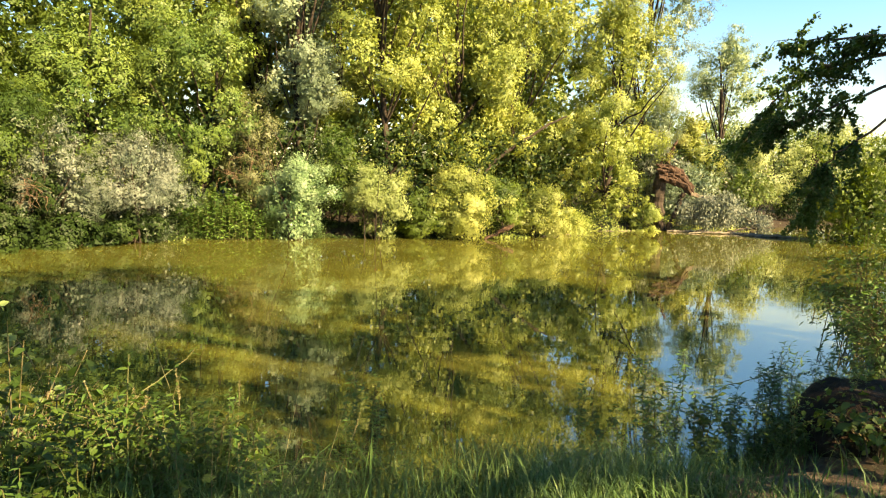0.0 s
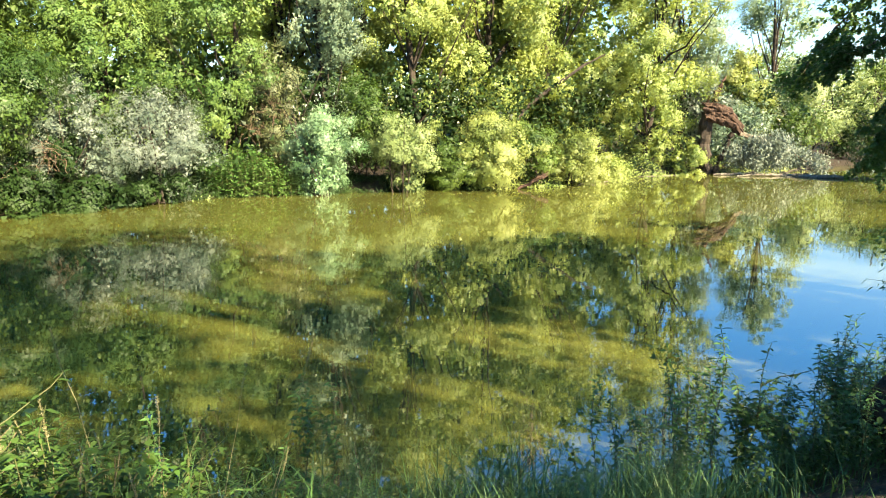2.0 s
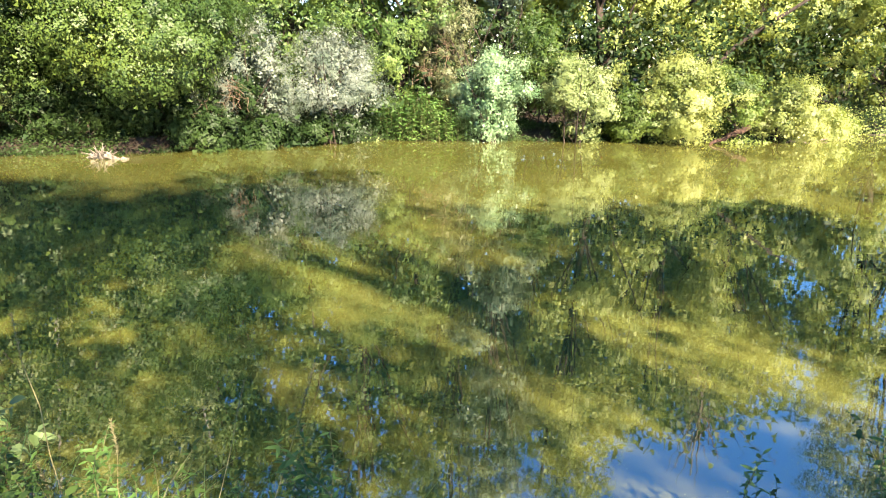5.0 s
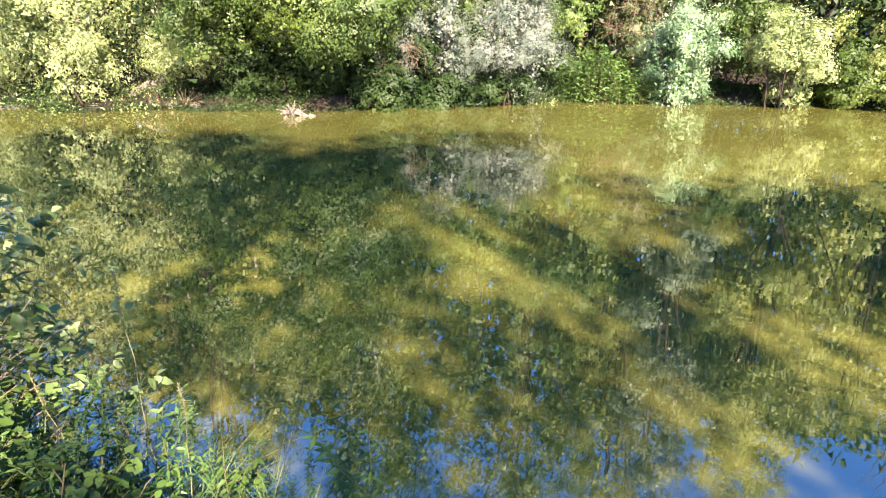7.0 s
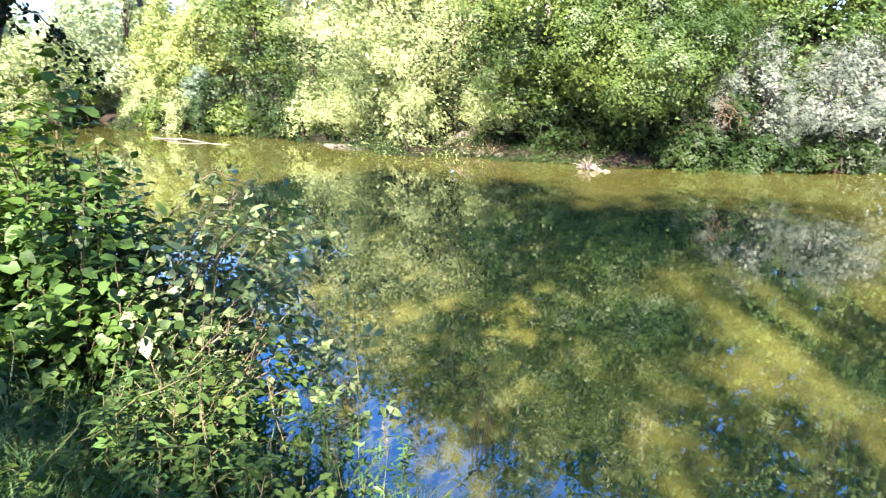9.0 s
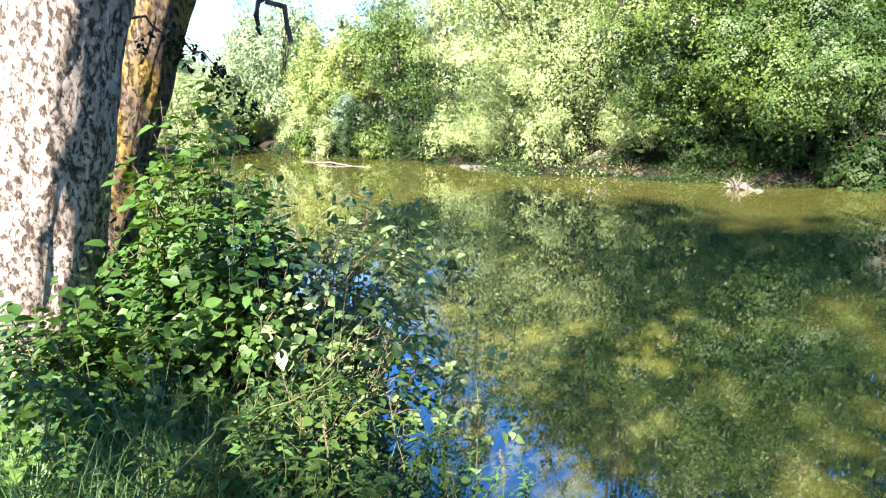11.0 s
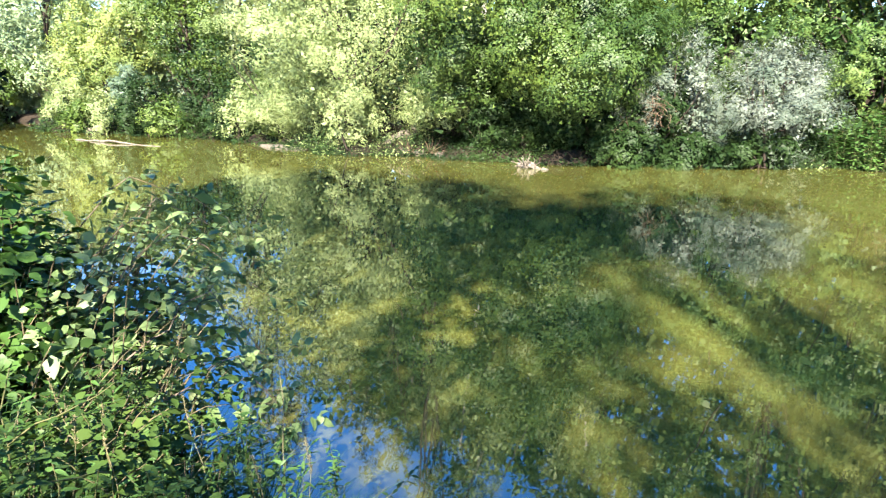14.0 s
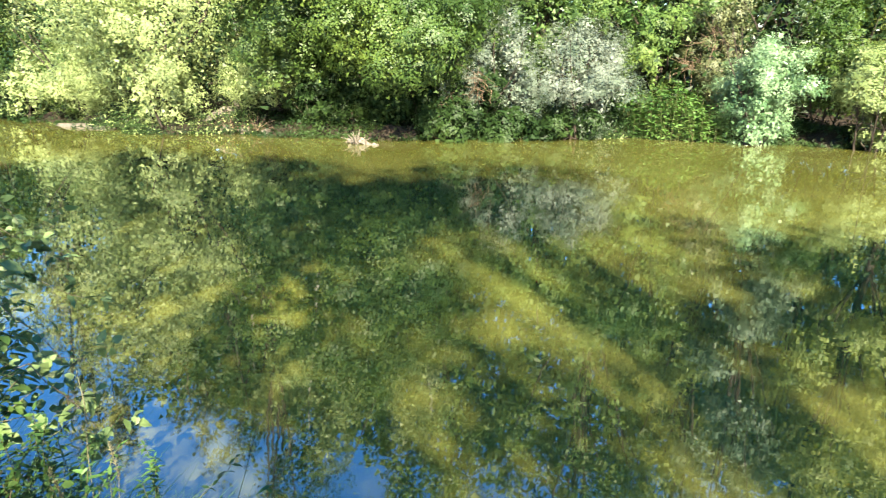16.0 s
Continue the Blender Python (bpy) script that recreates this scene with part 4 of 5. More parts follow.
def timber(name, path, radii, material, label, category="log", seed=1, knots=0.12):
    ob = new(name, wood_piece(name, path, radii, material, seed=seed, knots=knots))
    return tagged(ob, label, category)


# rusty dead twigs showing through two of the bushes
for host, px, py, pz, seed in ((silver, 0.3, -1.8, 1.9, 120), (silver, -0.7, -1.7, 1.2, 121), (olive, 0.3, -1.5, 2.6, 122), (olive, -0.4, -1.5, 1.8, 123)):
    tr = np.random.default_rng(seed)
    tw = []
    for k in range(34):
        a = np.array([px, py + 0.5, pz]) + tr.normal(0, 0.18, 3)
        tw.append(tube_arrays(wander(a, a + unit(tr.normal(0, 1, 3) + np.array([0, -0.9, -0.1])) * tr.uniform(0.4, 1.0), 5, 0.04, tr), np.linspace(0.012, 0.004, 5), 4))
    v, f = joined(tw)
    part("dead_wood", mesh_from("dead_wood", v, f, M_TWIG), host, "rusty brown dead twigs", kind="stuff")

# broken tree with its torn trunk and fallen crown
broken = thing("broken_tree", 16.6, 30.2, 0.3, "broken willow trunk, torn open and red-brown, crown fallen to the water", "tree")
part("trunk", wood_piece("trunk", [(0, 0.1, -0.4), (-0.15, 0.1, 1.4), (-0.1, 0, 2.9)], [0.34, 0.30, 0.34], M_SHADEBARK, seed=3), broken)
for k in range(7):
    q, w = k / 6, 0.12 * math.sin(2.4 * k)
    part("torn_limb", wood_piece("torn_limb", [(-0.62 + 0.25 * q + w, -0.25 - 0.12 * (k % 3), 3.30 - 0.85 * q), (0.2 + 0.1 * w, -0.4 - 0.1 * (k % 2), 3.22 - 0.80 * q), (0.85, -0.48 - 0.08 * (k % 3), 2.85 - 0.62 * q), (1.55 - 0.2 * abs(w), -0.55, 2.1 - 0.38 * q)], [0.06, 0.13, 0.15, 0.07], M_ROTTEN, seed=40 + k, knots=0.3, sides=7), broken, "torn reddish splintered strand")
part("splinter", wood_piece("splinter", [(-0.25, -0.2, 2.7), (0.05, -0.25, 3.5), (0.30, -0.2, 4.05), (0.62, -0.2, 4.7)], [0.20, 0.16, 0.12, 0.02], M_ROTTEN, seed=5, knots=0.25), broken)
part("splinter", wood_piece("splinter", [(-0.35, -0.3, 2.9), (-0.30, -0.3, 3.4), (-0.18, -0.3, 3.75)], [0.1, 0.06, 0.01], M_ROTTEN, seed=6, knots=0.3), broken)
part("prop", wood_piece("prop", [(0.2, -0.4, -0.3), (0.75, -0.4, 1.0), (1.2, -0.45, 2.1)], [0.14, 0.12, 0.14], M_SHADEBARK, seed=6), broken)
part("fallen_limb", wood_piece("fallen_limb", [(1.4, -0.5, 1.8), (2.6, -0.6, 1.5), (4.0, -0.9, 0.9), (5.4, -1.2, 0.05)], [0.14, 0.09, 0.06, 0.03], M_BARK, seed=7), broken)
_r = np.random.default_rng(8)
_cs = np.stack([_r.uniform(0.9, 5.6, 34), _r.uniform(-1.9, 0.2, 34), 0 * _r.random(34)], 1)
_cs[:, 2] = np.interp(_cs[:, 0], [1.5, 2.6, 5.6], [1.5, 1.8, 0.7]) * _r.uniform(0.45, 1.0, 34)
_k = _r.integers(0, 34, 15000)
_p = _cs[_k] + _r.normal(0, 0.24, (15000, 3)) + np.array([0, 0, -0.5]) * _r.random((15000, 1))
_p[:, 2] = np.maximum(_p[:, 2], -0.28)
_v, _f = leaf_arrays(_p, _r.normal(0, 1, (15000, 3)) + np.array([0, -0.8, 0.3]), _r.normal(0, 0.35, (15000, 3)) + np.array([0, 0, -1.0]), 0.17, 0.055)
part("fallen_crown", mesh_from("fallen_crown", _v, _f, M_SILVER), broken, "drooping pale dry leaves", kind="stuff")


def twig_fan(name, x, y, z, n, length, material, seed, label, category="driftwood", up=0.8, thick=0.012):
    r = np.random.default_rng(seed)
    ps = []
    for k in range(n):
        d = unit(np.array([r.normal(0, 1), r.normal(0, 0.6), abs(r.normal(0, up))]))
        ps.append(tube_arrays(wander((r.normal(0, 0.1), r.normal(0, 0.05), 0), d * length * r.uniform(0.4, 1), 5, 0.03, r), np.linspace(thick, thick * 0.3, 5), 4))
    v, f = joined(ps)
    ob = thing(name, x, y, z, label, category)
    part("twig_tangle", mesh_from("twig_tangle", v, f, material), ob, kind="stuff")
    return ob


# driftwood, mud bars and roots along the waterline
stub = twig_fan("root_stump", -12.55, 15.35, 0.0, 26, 0.55, M_DEAD, 101, "pale bleached root stump with spiky twigs in the water", up=1.0, thick=0.03)
part("root", wood_piece("root", [(-0.7, 0.1, -0.02), (0.0, 0, 0.06), (0.8, 0.05, 0.0)], [0.03, 0.10, 0.04], M_DEAD, seed=9), stub)
timber("driftwood_log", [(-34.2, 7.9, 0.0), (-31, 8.6, 0.07), (-27.6, 9.6, 0.0)], [0.03, 0.05, 0.02], M_DEAD, "long bleached log lying in the shallows", "driftwood", 12)
timber("driftwood_log", [(16.6, 29.4, 0.02), (18.2, 29.0, 0.10), (19.8, 28.2, 0.0)], [0.05, 0.08, 0.03], M_DEAD, "bleached log below the fallen crown", "driftwood", 13)
timber("driftwood_log", [(19.4, 27.6, 0.0), (21.0, 26.6, 0.05), (22.6, 25.9, 0.0)], [0.05, 0.09, 0.03], M_DEAD, "pale half-sunk branch in still water", "driftwood", 14)
timber("driftwood_log", [(17.4, 28.6, 0.0), (19.6, 28.3, 0.06), (21.8, 27.9, 0.02)], [0.04, 0.06, 0.03], M_DEAD, "grey drift log floating by the fallen crown", "driftwood", 18)
timber("driftwood_log", [(20.2, 29.4, 0.05), (21.3, 29.0, 0.30), (22.5, 28.4, 0.42)], [0.06, 0.05, 0.02], M_DEAD, "broken grey branch sticking out of the shallows", "driftwood", 19)
timber("driftwood_log", [(5.0, 23.4, 0.0), (5.8, 23.7, 0.35), (6.4, 24.1, 0.6)], [0.05, 0.08, 0.09], M_ROTTEN, "red-brown root leaning out of the bank", "driftwood", 15)
timber("driftwood_log", [(8.0, 25.0, 0.0), (9.2, 25.6, 0.06), (10.6, 26.6, 0.0)], [0.02, 0.04, 0.02], M_BARK, "brown branch along the waterline", "driftwood", 16)
timber("driftwood_log", [(-19.2, 14.7, 0.05), (-18.7, 15.3, 0.6), (-18.4, 16.2, 1.0)], [0.16, 0.17, 0.12], M_DEAD, "pale leaning log on a littered bank", "log", 17)
for k, (dx, dy, dl) in enumerate(((-17.9, 15.0, 0.8), (-17.0, 15.4, 0.9), (-19.6, 14.6, 0.7), (-14.5, 16.8, 0.9), (-11.0, 17.6, 0.9))):
    twig_fan("brushwood", dx, dy, max(0.1, float(height(dx, dy))), 34, dl, M_TWIG, 110 + k, "tangle of dry brown brushwood on the bank", "brushwood", 0.7, 0.012)

M_SAND, _t, _o = mat("pale_sand")
_n = noise_tex(_t, coords(_t, (1, 1, 1)), 9.0, 5.0)
principled(_t, _o, ramp(_t, _n, [(0.3, (0.045, 0.038, 0.03)), (0.7, (0.12, 0.105, 0.083))]), 0.9, 0.1, bump(_t, _n, 0.5, 0.03))


def lump(name, x, y, z, sx, sy, sz, material, label, category, seed, rot=0.0, kind="", rough=0.18):
    """A worn, uneven lump: stone, mud bar or clod."""
    bm = bmesh.new()
    bmesh.ops.create_icosphere(bm, subdivisions=3, radius=1.0)
    for v in bm.verts:
        q = noise.noise(v.co * 1.6 + Vector((seed, 0, 0))) + 0.5 * noise.noise(v.co * 4 + Vector((0, seed, 0)))
        v.co *= 1 + rough * 2 * q
        v.co.x *= sx
        v.co.y *= sy
        v.co.z *= sz
    me = bpy.data.meshes.new(name)
    bm.to_mesh(me)
    bm.free()
    me.polygons.foreach_set("use_smooth", np.ones(len(me.polygons), bool))
    me.materials.append(material)
    ob = new(name, me)
    ob.matrix_world = pose(x, y, z, 0, 0, rot)
    return tagged(ob, label, category, kind=kind)


lump("sand_bar", -23.6, 13.0, 0.0, 1.7, 0.35, 0.12, M_SAND, "pale sunlit sandy edge under the willow", "sand bar", 1, 5)
lump("sand_bar", 13.6, 29.3, 0.0, 1.2, 0.2, 0.04, M_SAND, "pale mud bar at the waterline", "sand bar", 2, 18)
for k, (sx, sy, ss) in enumerate(((-18.6, 15.0, 0.22), (-18.0, 14.9, 0.3), (-17.4, 15.2, 0.26), (-19.3, 14.6, 0.18), (-16.7, 15.5, 0.2), (-39.5, 9.9, 0.4), (-40.6, 9.5, 0.3))):
    lump("stone", sx, sy, 0.08, ss * 0.9, ss * 0.75, ss * 0.5, M_SAND, "pale rounded stone at the waterline", "stone", 20 + k, 40 * k)

# pale leaning trunks behind the far shrubs
for bx, by, bh, br, bl in ((-19.6, 20.6, 15.0, 0.13, 1.6), (-16.6, 24.0, 14.0, 0.14, -0.8), (-26.0, 22.0, 15.0, 0.15, 0.9)):
    ob = thing("birch", bx, by, float(height(bx, by)), "slender pale-barked leaning birch", "tree", rot=0)
    part("trunk", wood_piece("trunk", [(0.9, 0, -0.3), (0, 0, 4.6), (-bl, 0.2, bh)], [br, br * 0.8, br * 0.3], M_BIRCH, seed=int(bh * 10 + br * 100), knots=0.05), ob)
    _r = np.random.default_rng(int(abs(bx) * 10))
    cm, cs = crown_mesh("crown", _r, bh + 2.5, 2.4, bh * 0.38, M_LIGHT, 10000, 0.17, 50)
    part("crown", cm, ob, kind="stuff")
# dark leaning limb among the yellow trees
timber("leaning_tree", [(5.0, 29.6, 0.6), (6.8, 29.5, 3.4), (9.2, 29.4, 5.2), (10.6, 29.4, 5.9)], [0.11, 0.09, 0.07, 0.03], M_SHADEBARK, "dark leaning dead tree between yellow shrubs", "tree", 31)

# bare topped branches of the grey poplar
_r = np.random.default_rng(41)
_ps = []
for k in range(26):
    a = np.array([_r.normal(0, 0.3), _r.normal(0, 0.3), _r.uniform(12, 17.2)])
    _ps.append(tube_arrays(wander(a, a + np.array([_r.normal(0, 1.1), _r.normal(0, 1.0), _r.uniform(1.5, 3.6)]), 6, 0.08, _r), np.linspace(0.05, 0.008, 6), 4))
_v, _f = joined(_ps)
_bare = thing("bare_poplar", 8.4, 33.5, 0.9, "bare dead poplar top with fine grey twigs", "tree")
part("trunk", wood_piece("trunk", [(0, 0, -0.4), (0.1, 0, 9), (0, 0, 19.0)], [0.2, 0.14, 0.03], M_BARK, seed=42), _bare)
part("branchwork", mesh_from("branchwork", _v, _f, M_BARK), _bare, kind="stuff")

# ---- near bank ----
willow = thing("old_willow", -4.7, 0.07, 0.7, "old leaning tree with furrowed grey bark, dappled with sun", "tree")
part("trunk", old_trunk("trunk", [(-0.1, -0.52, -0.5), (0.0, -0.38, 0.3), (0.0, -0.19, 1.0), (0.0, -0.02, 1.65), (0.0, 0.38, 3.2), (-0.2, 0.9, 5.6), (-0.4, 1.4, 7.6)], [0.70, 0.53, 0.45, 0.43, 0.40, 0.32, 0.15], M_TRUNK, 51), willow)
part("second_trunk", old_trunk("second_trunk", [(-1.28, -0.11, -0.5), (-1.26, 0.07, 0.5), (-1.26, 0.38, 1.6), (-1.23, 0.81, 2.7), (-1.2, 1.9, 5.5), (-1.2, 2.5, 7.2)], [0.40, 0.30, 0.265, 0.27, 0.22, 0.1], M_MOSSY, 52, sides=44), willow, "second trunk patched with yellow moss")
cm, cs = crown_mesh("crown", np.random.default_rng(53), 8.6, 2.7, 5.2, M_GREEN, 8000, 0.2, 60, lobe=0.3)
cm.transform(Matrix.Translation((-0.6, 1.2, 0)))
part("crown", cm, willow, kind="stuff")


def spray(name, path, rad, n, leaf, material, seed, spread, label, category="branch", wide=0.7, hang=0.8, twigs=18):
    """A leafy branch: a bent limb, side twigs, leaves along them."""
    r = np.random.default_rng(seed)
    p = np.asarray(path, float)
    s = np.linspace(0, 1, 16)
    main = np.stack([np.interp(s, np.linspace(0, 1, len(p)), p[:, i]) for i in range(3)], 1)
    main[1:-1] += r.normal(0, 0.02, (14, 3))
    ob = thing(name, *main[0], label, category)
    o = main[0]
    v, f = tube_arrays(main - o, np.linspace(rad, rad * 0.15, 16), 7)
    part("limb", mesh_from("limb", v, f, M_BARK, True), ob)
    tw, lp, ld = [], [], []
    for k in range(twigs):
        i = r.integers(3, 16)
        d = unit(r.normal(0, 1, 3) + np.array([0, 0, -hang]))
        e = main[i] + d * spread * r.uniform(0.4, 1.1)
        q = wander(main[i], e, 6, 0.03, r)
        tw.append(tube_arrays(q - o, np.linspace(rad * 0.2, rad * 0.04, 6), 4))
        m = n // twigs
        u = r.uniform(0.1, 1, m)
        lp.append(np.stack([np.interp(u, np.linspace(0, 1, 6), q[:, j]) for j in range(3)], 1) + r.normal(0, 0.05 * spread, (m, 3)))
        ld.append(np.repeat(d[None], m, 0))
    v, f = joined(tw)
    part("twig_tangle", mesh_from("twig_tangle", v, f, M_BARK), ob, kind="stuff")
    lp, ld = np.concatenate(lp) - o, np.concatenate(ld)
    m = len(lp)
    v, f = leaf7_arrays(lp, r.normal(0, 0.7, (m, 3)) + np.array([0, 0, 0.7]), ld + r.normal(0, 0.8, (m, 3)) + np.array([0, 0, -hang]), leaf * r.uniform(0.6, 1.3, m), leaf * wide)
    part("foliage", mesh_from("foliage", v, f, material), ob, kind="stuff")
    return ob


# unseen boughs added above the path to keep sun off shallows and weeds
spray("shade_bough", [(-4.9, 0.7, 4.6), (-3.0, 0.9, 5.0), (-1.3, 0.9, 4.9), (0.4, 0.9, 4.7)], 0.08, 4500, 0.10, M_GREEN, 59, 1.0, "unseen willow bough added to shade the shallows", twigs=60, hang=0.2)
spray("shade_bough", [(-4.8, 0.3, 4.5), (-3.0, -0.1, 5.0), (-1.2, -0.4, 5.0), (0.7, -0.5, 4.9)], 0.08, 5200, 0.10, M_GREEN, 58, 0.95, "long unseen willow bough added to shade the shallows", twigs=90, hang=0.2)
spray("shade_bough", [(5.0, -2.8, 4.0), (2.8, -2.0, 4.8), (1.0, -1.3, 4.95), (-0.9, -1.0, 4.8)], 0.07, 1300, 0.10, M_GREEN, 57, 0.8, "unseen poplar bough added to shade the near water", twigs=60, hang=0.2)
spray("shade_bough", [(5.2, -2.7, 4.6), (3.0, -2.0, 5.1), (1.0, -1.85, 5.1), (-0.6, -1.8, 4.9)], 0.07, 1000, 0.10, M_GREEN, 56, 0.7, "unseen arching bough added to shade the waterline", twigs=80, hang=0.2)
spray("shade_bough", [(5.2, -2.9, 4.6), (3.4, -3.2, 5.1), (1.5, -3.2, 5.1), (-0.2, -3.2, 4.9)], 0.07, 2300, 0.10, M_GREEN, 55, 0.8, "unseen spreading bough added to shade the low weeds", twigs=70, hang=0.2)
# leaning bank tree downstream, its dark boughs hanging over the water
leaner = thing("leaning_willow", 8.7, 4.9, 0.65, "old willow leaning from the near bank downstream, in shade", "tree")
part("trunk", wood_piece("trunk", [(0.3, -0.2, -0.4), (-0.2, 0.1, 1.2), (-0.9, 0.4, 2.5), (-1.9, 0.9, 3.9)], [0.30, 0.24, 0.2, 0.12], M_SHADEBARK, seed=301), leaner)
cm, cs = crown_mesh("crown", np.random.default_rng(302), 7.5, 2.0, 4.4, M_SHADE, 9000, 0.16, 60, lobe=0.3)
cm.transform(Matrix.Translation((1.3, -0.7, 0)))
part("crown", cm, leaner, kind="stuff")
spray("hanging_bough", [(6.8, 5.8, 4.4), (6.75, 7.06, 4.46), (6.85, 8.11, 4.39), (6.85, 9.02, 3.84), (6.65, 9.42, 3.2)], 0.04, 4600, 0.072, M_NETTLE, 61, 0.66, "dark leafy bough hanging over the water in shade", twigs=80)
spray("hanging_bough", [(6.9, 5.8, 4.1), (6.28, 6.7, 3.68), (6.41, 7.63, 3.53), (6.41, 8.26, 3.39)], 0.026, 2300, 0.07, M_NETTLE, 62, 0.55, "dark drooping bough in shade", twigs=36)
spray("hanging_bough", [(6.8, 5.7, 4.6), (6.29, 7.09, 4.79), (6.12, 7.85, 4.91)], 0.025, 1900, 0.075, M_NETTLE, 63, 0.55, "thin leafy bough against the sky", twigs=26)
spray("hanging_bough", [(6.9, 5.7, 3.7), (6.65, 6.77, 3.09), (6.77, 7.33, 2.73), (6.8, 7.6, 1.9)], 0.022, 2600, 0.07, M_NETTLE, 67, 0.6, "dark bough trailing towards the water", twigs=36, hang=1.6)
spray("hanging_bough", [(-5.4, 0.6, 3.2), (-5.4, 1.1, 2.9), (-5.4, 1.5, 2.5)], 0.012, 260, 0.05, M_SHADE, 64, 0.3, "dark leafy twig beside the old trunk", twigs=20)
_bb = thing("bare_branch", -5.6, 1.45, 3.6, "short bare dead branch stub", "branch")
part("limb", wood_piece("limb", [(0.1, -0.1, 1.6), (0, 0.12, 0.1), (-0.02, 0.42, -0.6)], [0.06, 0.035, 0.02], M_BARK, seed=65), _bb)
part("limb", wood_piece("limb", [(0, 0.1, 0.15), (0, 0.16, -0.25), (0, 0.17, -0.55)], [0.03, 0.025, 0.012], M_BARK, seed=66), _bb)


def bramble(name, x, y, z, rx, ry, h, canes, leaf, n, material, seed, label, wide=0.72, lean=(0, 0), group=""):
    """Arching canes covered in rounded leaves."""
    r = np.random.default_rng(seed)
    ob = thing(name, x, y, z, label, "bush", group)
    cv, lp, ln = [], [], []
    for k in range(canes):
        a = r.uniform(0, 6.283)
        q = math.sqrt(r.random())
        root = np.array([r.normal(0, rx * 0.25), r.normal(0, ry * 0.25), -0.1])
        tip = np.array([rx * q * math.cos(a) + lean[0], ry * q * math.sin(a) + lean[1], h * r.uniform(0.35, 1.0) * (1 - 0.45 * q * q)])
        mid = (root + tip) / 2 + np.array([0, 0, h * 0.28 * r.uniform(0.4, 1.2)])
        s = np.linspace(0, 1, 8)[:, None]
        path = (1 - s) ** 2 * root + 2 * s * (1 - s) * mid + s**2 * tip
        cv.append(tube_arrays(path, np.linspace(0.006, 0.0018, 8), 5))
        m = n // canes
        u = r.random(m) ** 0.45
        lp.append(np.stack([np.interp(u, s[:, 0], path[:, j]) for j in range(3)], 1) + r.normal(0, 0.055, (m, 3)))
    v, f = joined(cv)
    part("cane_tangle", mesh_from("cane_tangle", v, f, M_CANE), ob, kind="stuff")
    lp = np.concatenate(lp)
    m = len(lp)
    outw = unit(lp - np.array([lean[0] * 0.5, lean[1] * 0.5, h * 0.3]))
    nr = 0.5 * outw + np.array([0, 0, 0.7]) + r.normal(0, 0.45, (m, 3))
    L = leaf * np.clip(r.lognormal(-0.15, 0.4, m), 0.35, 1.6)
    v, f = leaf7_arrays(lp, nr, outw + r.normal(0, 0.7, (m, 3)) + np.array([0, 0, -0.4]), L, L * wide)
    part("foliage", mesh_from("foliage", v, f, material), ob, kind="stuff")
    return ob


bramble("bramble_bush", -4.15, 0.95, 0.45, 0.7, 0.6, 2.25, 120, 0.074, 4200, M_BRAMBLE, 71, "tall bramble bush beside the old trunk")
bramble("bramble_bush", -4.5, 0.95, 0.40, 0.62, 0.7, 1.95, 110, 0.072, 3800, M_BRAMBLE, 70, "dense leafy bramble in front of the old trunks")
bramble("bramble_bush", -4.3, 1.65, 0.10, 0.55, 0.6, 1.75, 70, 0.075, 1700, M_PALE, 69, "pale leafy bramble sloping down to the water", lean=(0, 0.3))
bramble("bramble_bush", -3.65, 1.25, 0.35, 0.6, 0.65, 1.65, 60, 0.078, 900, M_PALE, 72, "pale bramble bush leaning over the water", lean=(0.1, 0.45))
bramble("bramble_bush", -3.75, 0.95, 0.45, 0.55, 0.4, 1.6, 60, 0.07, 1400, M_BRAMBLE, 68, "light green bramble on top of the bank", lean=(0.05, 0.1))
for k, (ax, ay, az, bz) in enumerate(((-3.75, 2.45, 1.35, 1.75), (-3.45, 2.55, 1.05, 1.6), (-3.05, 2.35, 0.75, 1.35), (-4.2, 2.5, 1.5, 1.85), (-2.75, 2.2, 0.55, 1.1))):
    spray("arching_cane", [(ax - 0.25, 1.15, 0.3), (ax - 0.15, 1.4, 0.75 * bz), (ax - 0.05, 1.9, bz), (ax, ay, az)], 0.008, 130, 0.072, M_PALE, 500 + k, 0.28, "long pale-leaved bramble cane arching over the water", "branch", twigs=16, hang=0.5)
bramble("bramble_bush", -2.75, 0.85, 0.5, 0.5, 0.5, 0.95, 36, 0.06, 700, M_WEED, 73, "low mixed bramble on the bank edge", lean=(0.05, 0.4))
bramble("bramble_bush", -4.5, 1.55, 0.1, 0.6, 0.6, 1.45, 40, 0.060, 600, M_BRAMBLE, 74, "loose bramble hanging to the water", lean=(0, 0.45))
bramble("bramble_bush", -3.6, 0.2, 0.65, 0.6, 0.5, 1.05, 70, 0.066, 2600, M_BRAMBLE, 78, "bramble below the old trunk", lean=(0.1, 0.0))
bramble("bramble_bush", -2.9, 1.3, 0.35, 0.42, 0.4, 1.3, 30, 0.058, 500, M_WEED, 79, "mixed leafy growth on the bank edge", lean=(0.05, 0.3))
bramble("bramble_bush", 3.9, 2.9, 0.6, 0.6, 0.5, 1.2, 60, 0.048, 2200, M_NETTLE, 75, "shaded dark bush on the bank downstream", wide=0.42)
bramble("bramble_bush", 4.4, 3.6, 0.6, 0.8, 0.6, 1.7, 80, 0.05, 3400, M_NETTLE, 76, "tall shaded bush beside the dark mound", wide=0.42)
bramble("bramble_bush", 2.4, 1.5, 0.72, 0.4, 0.35, 0.32, 30, 0.05, 500, M_WEED, 80, "low leafy growth at the foot of the mound")
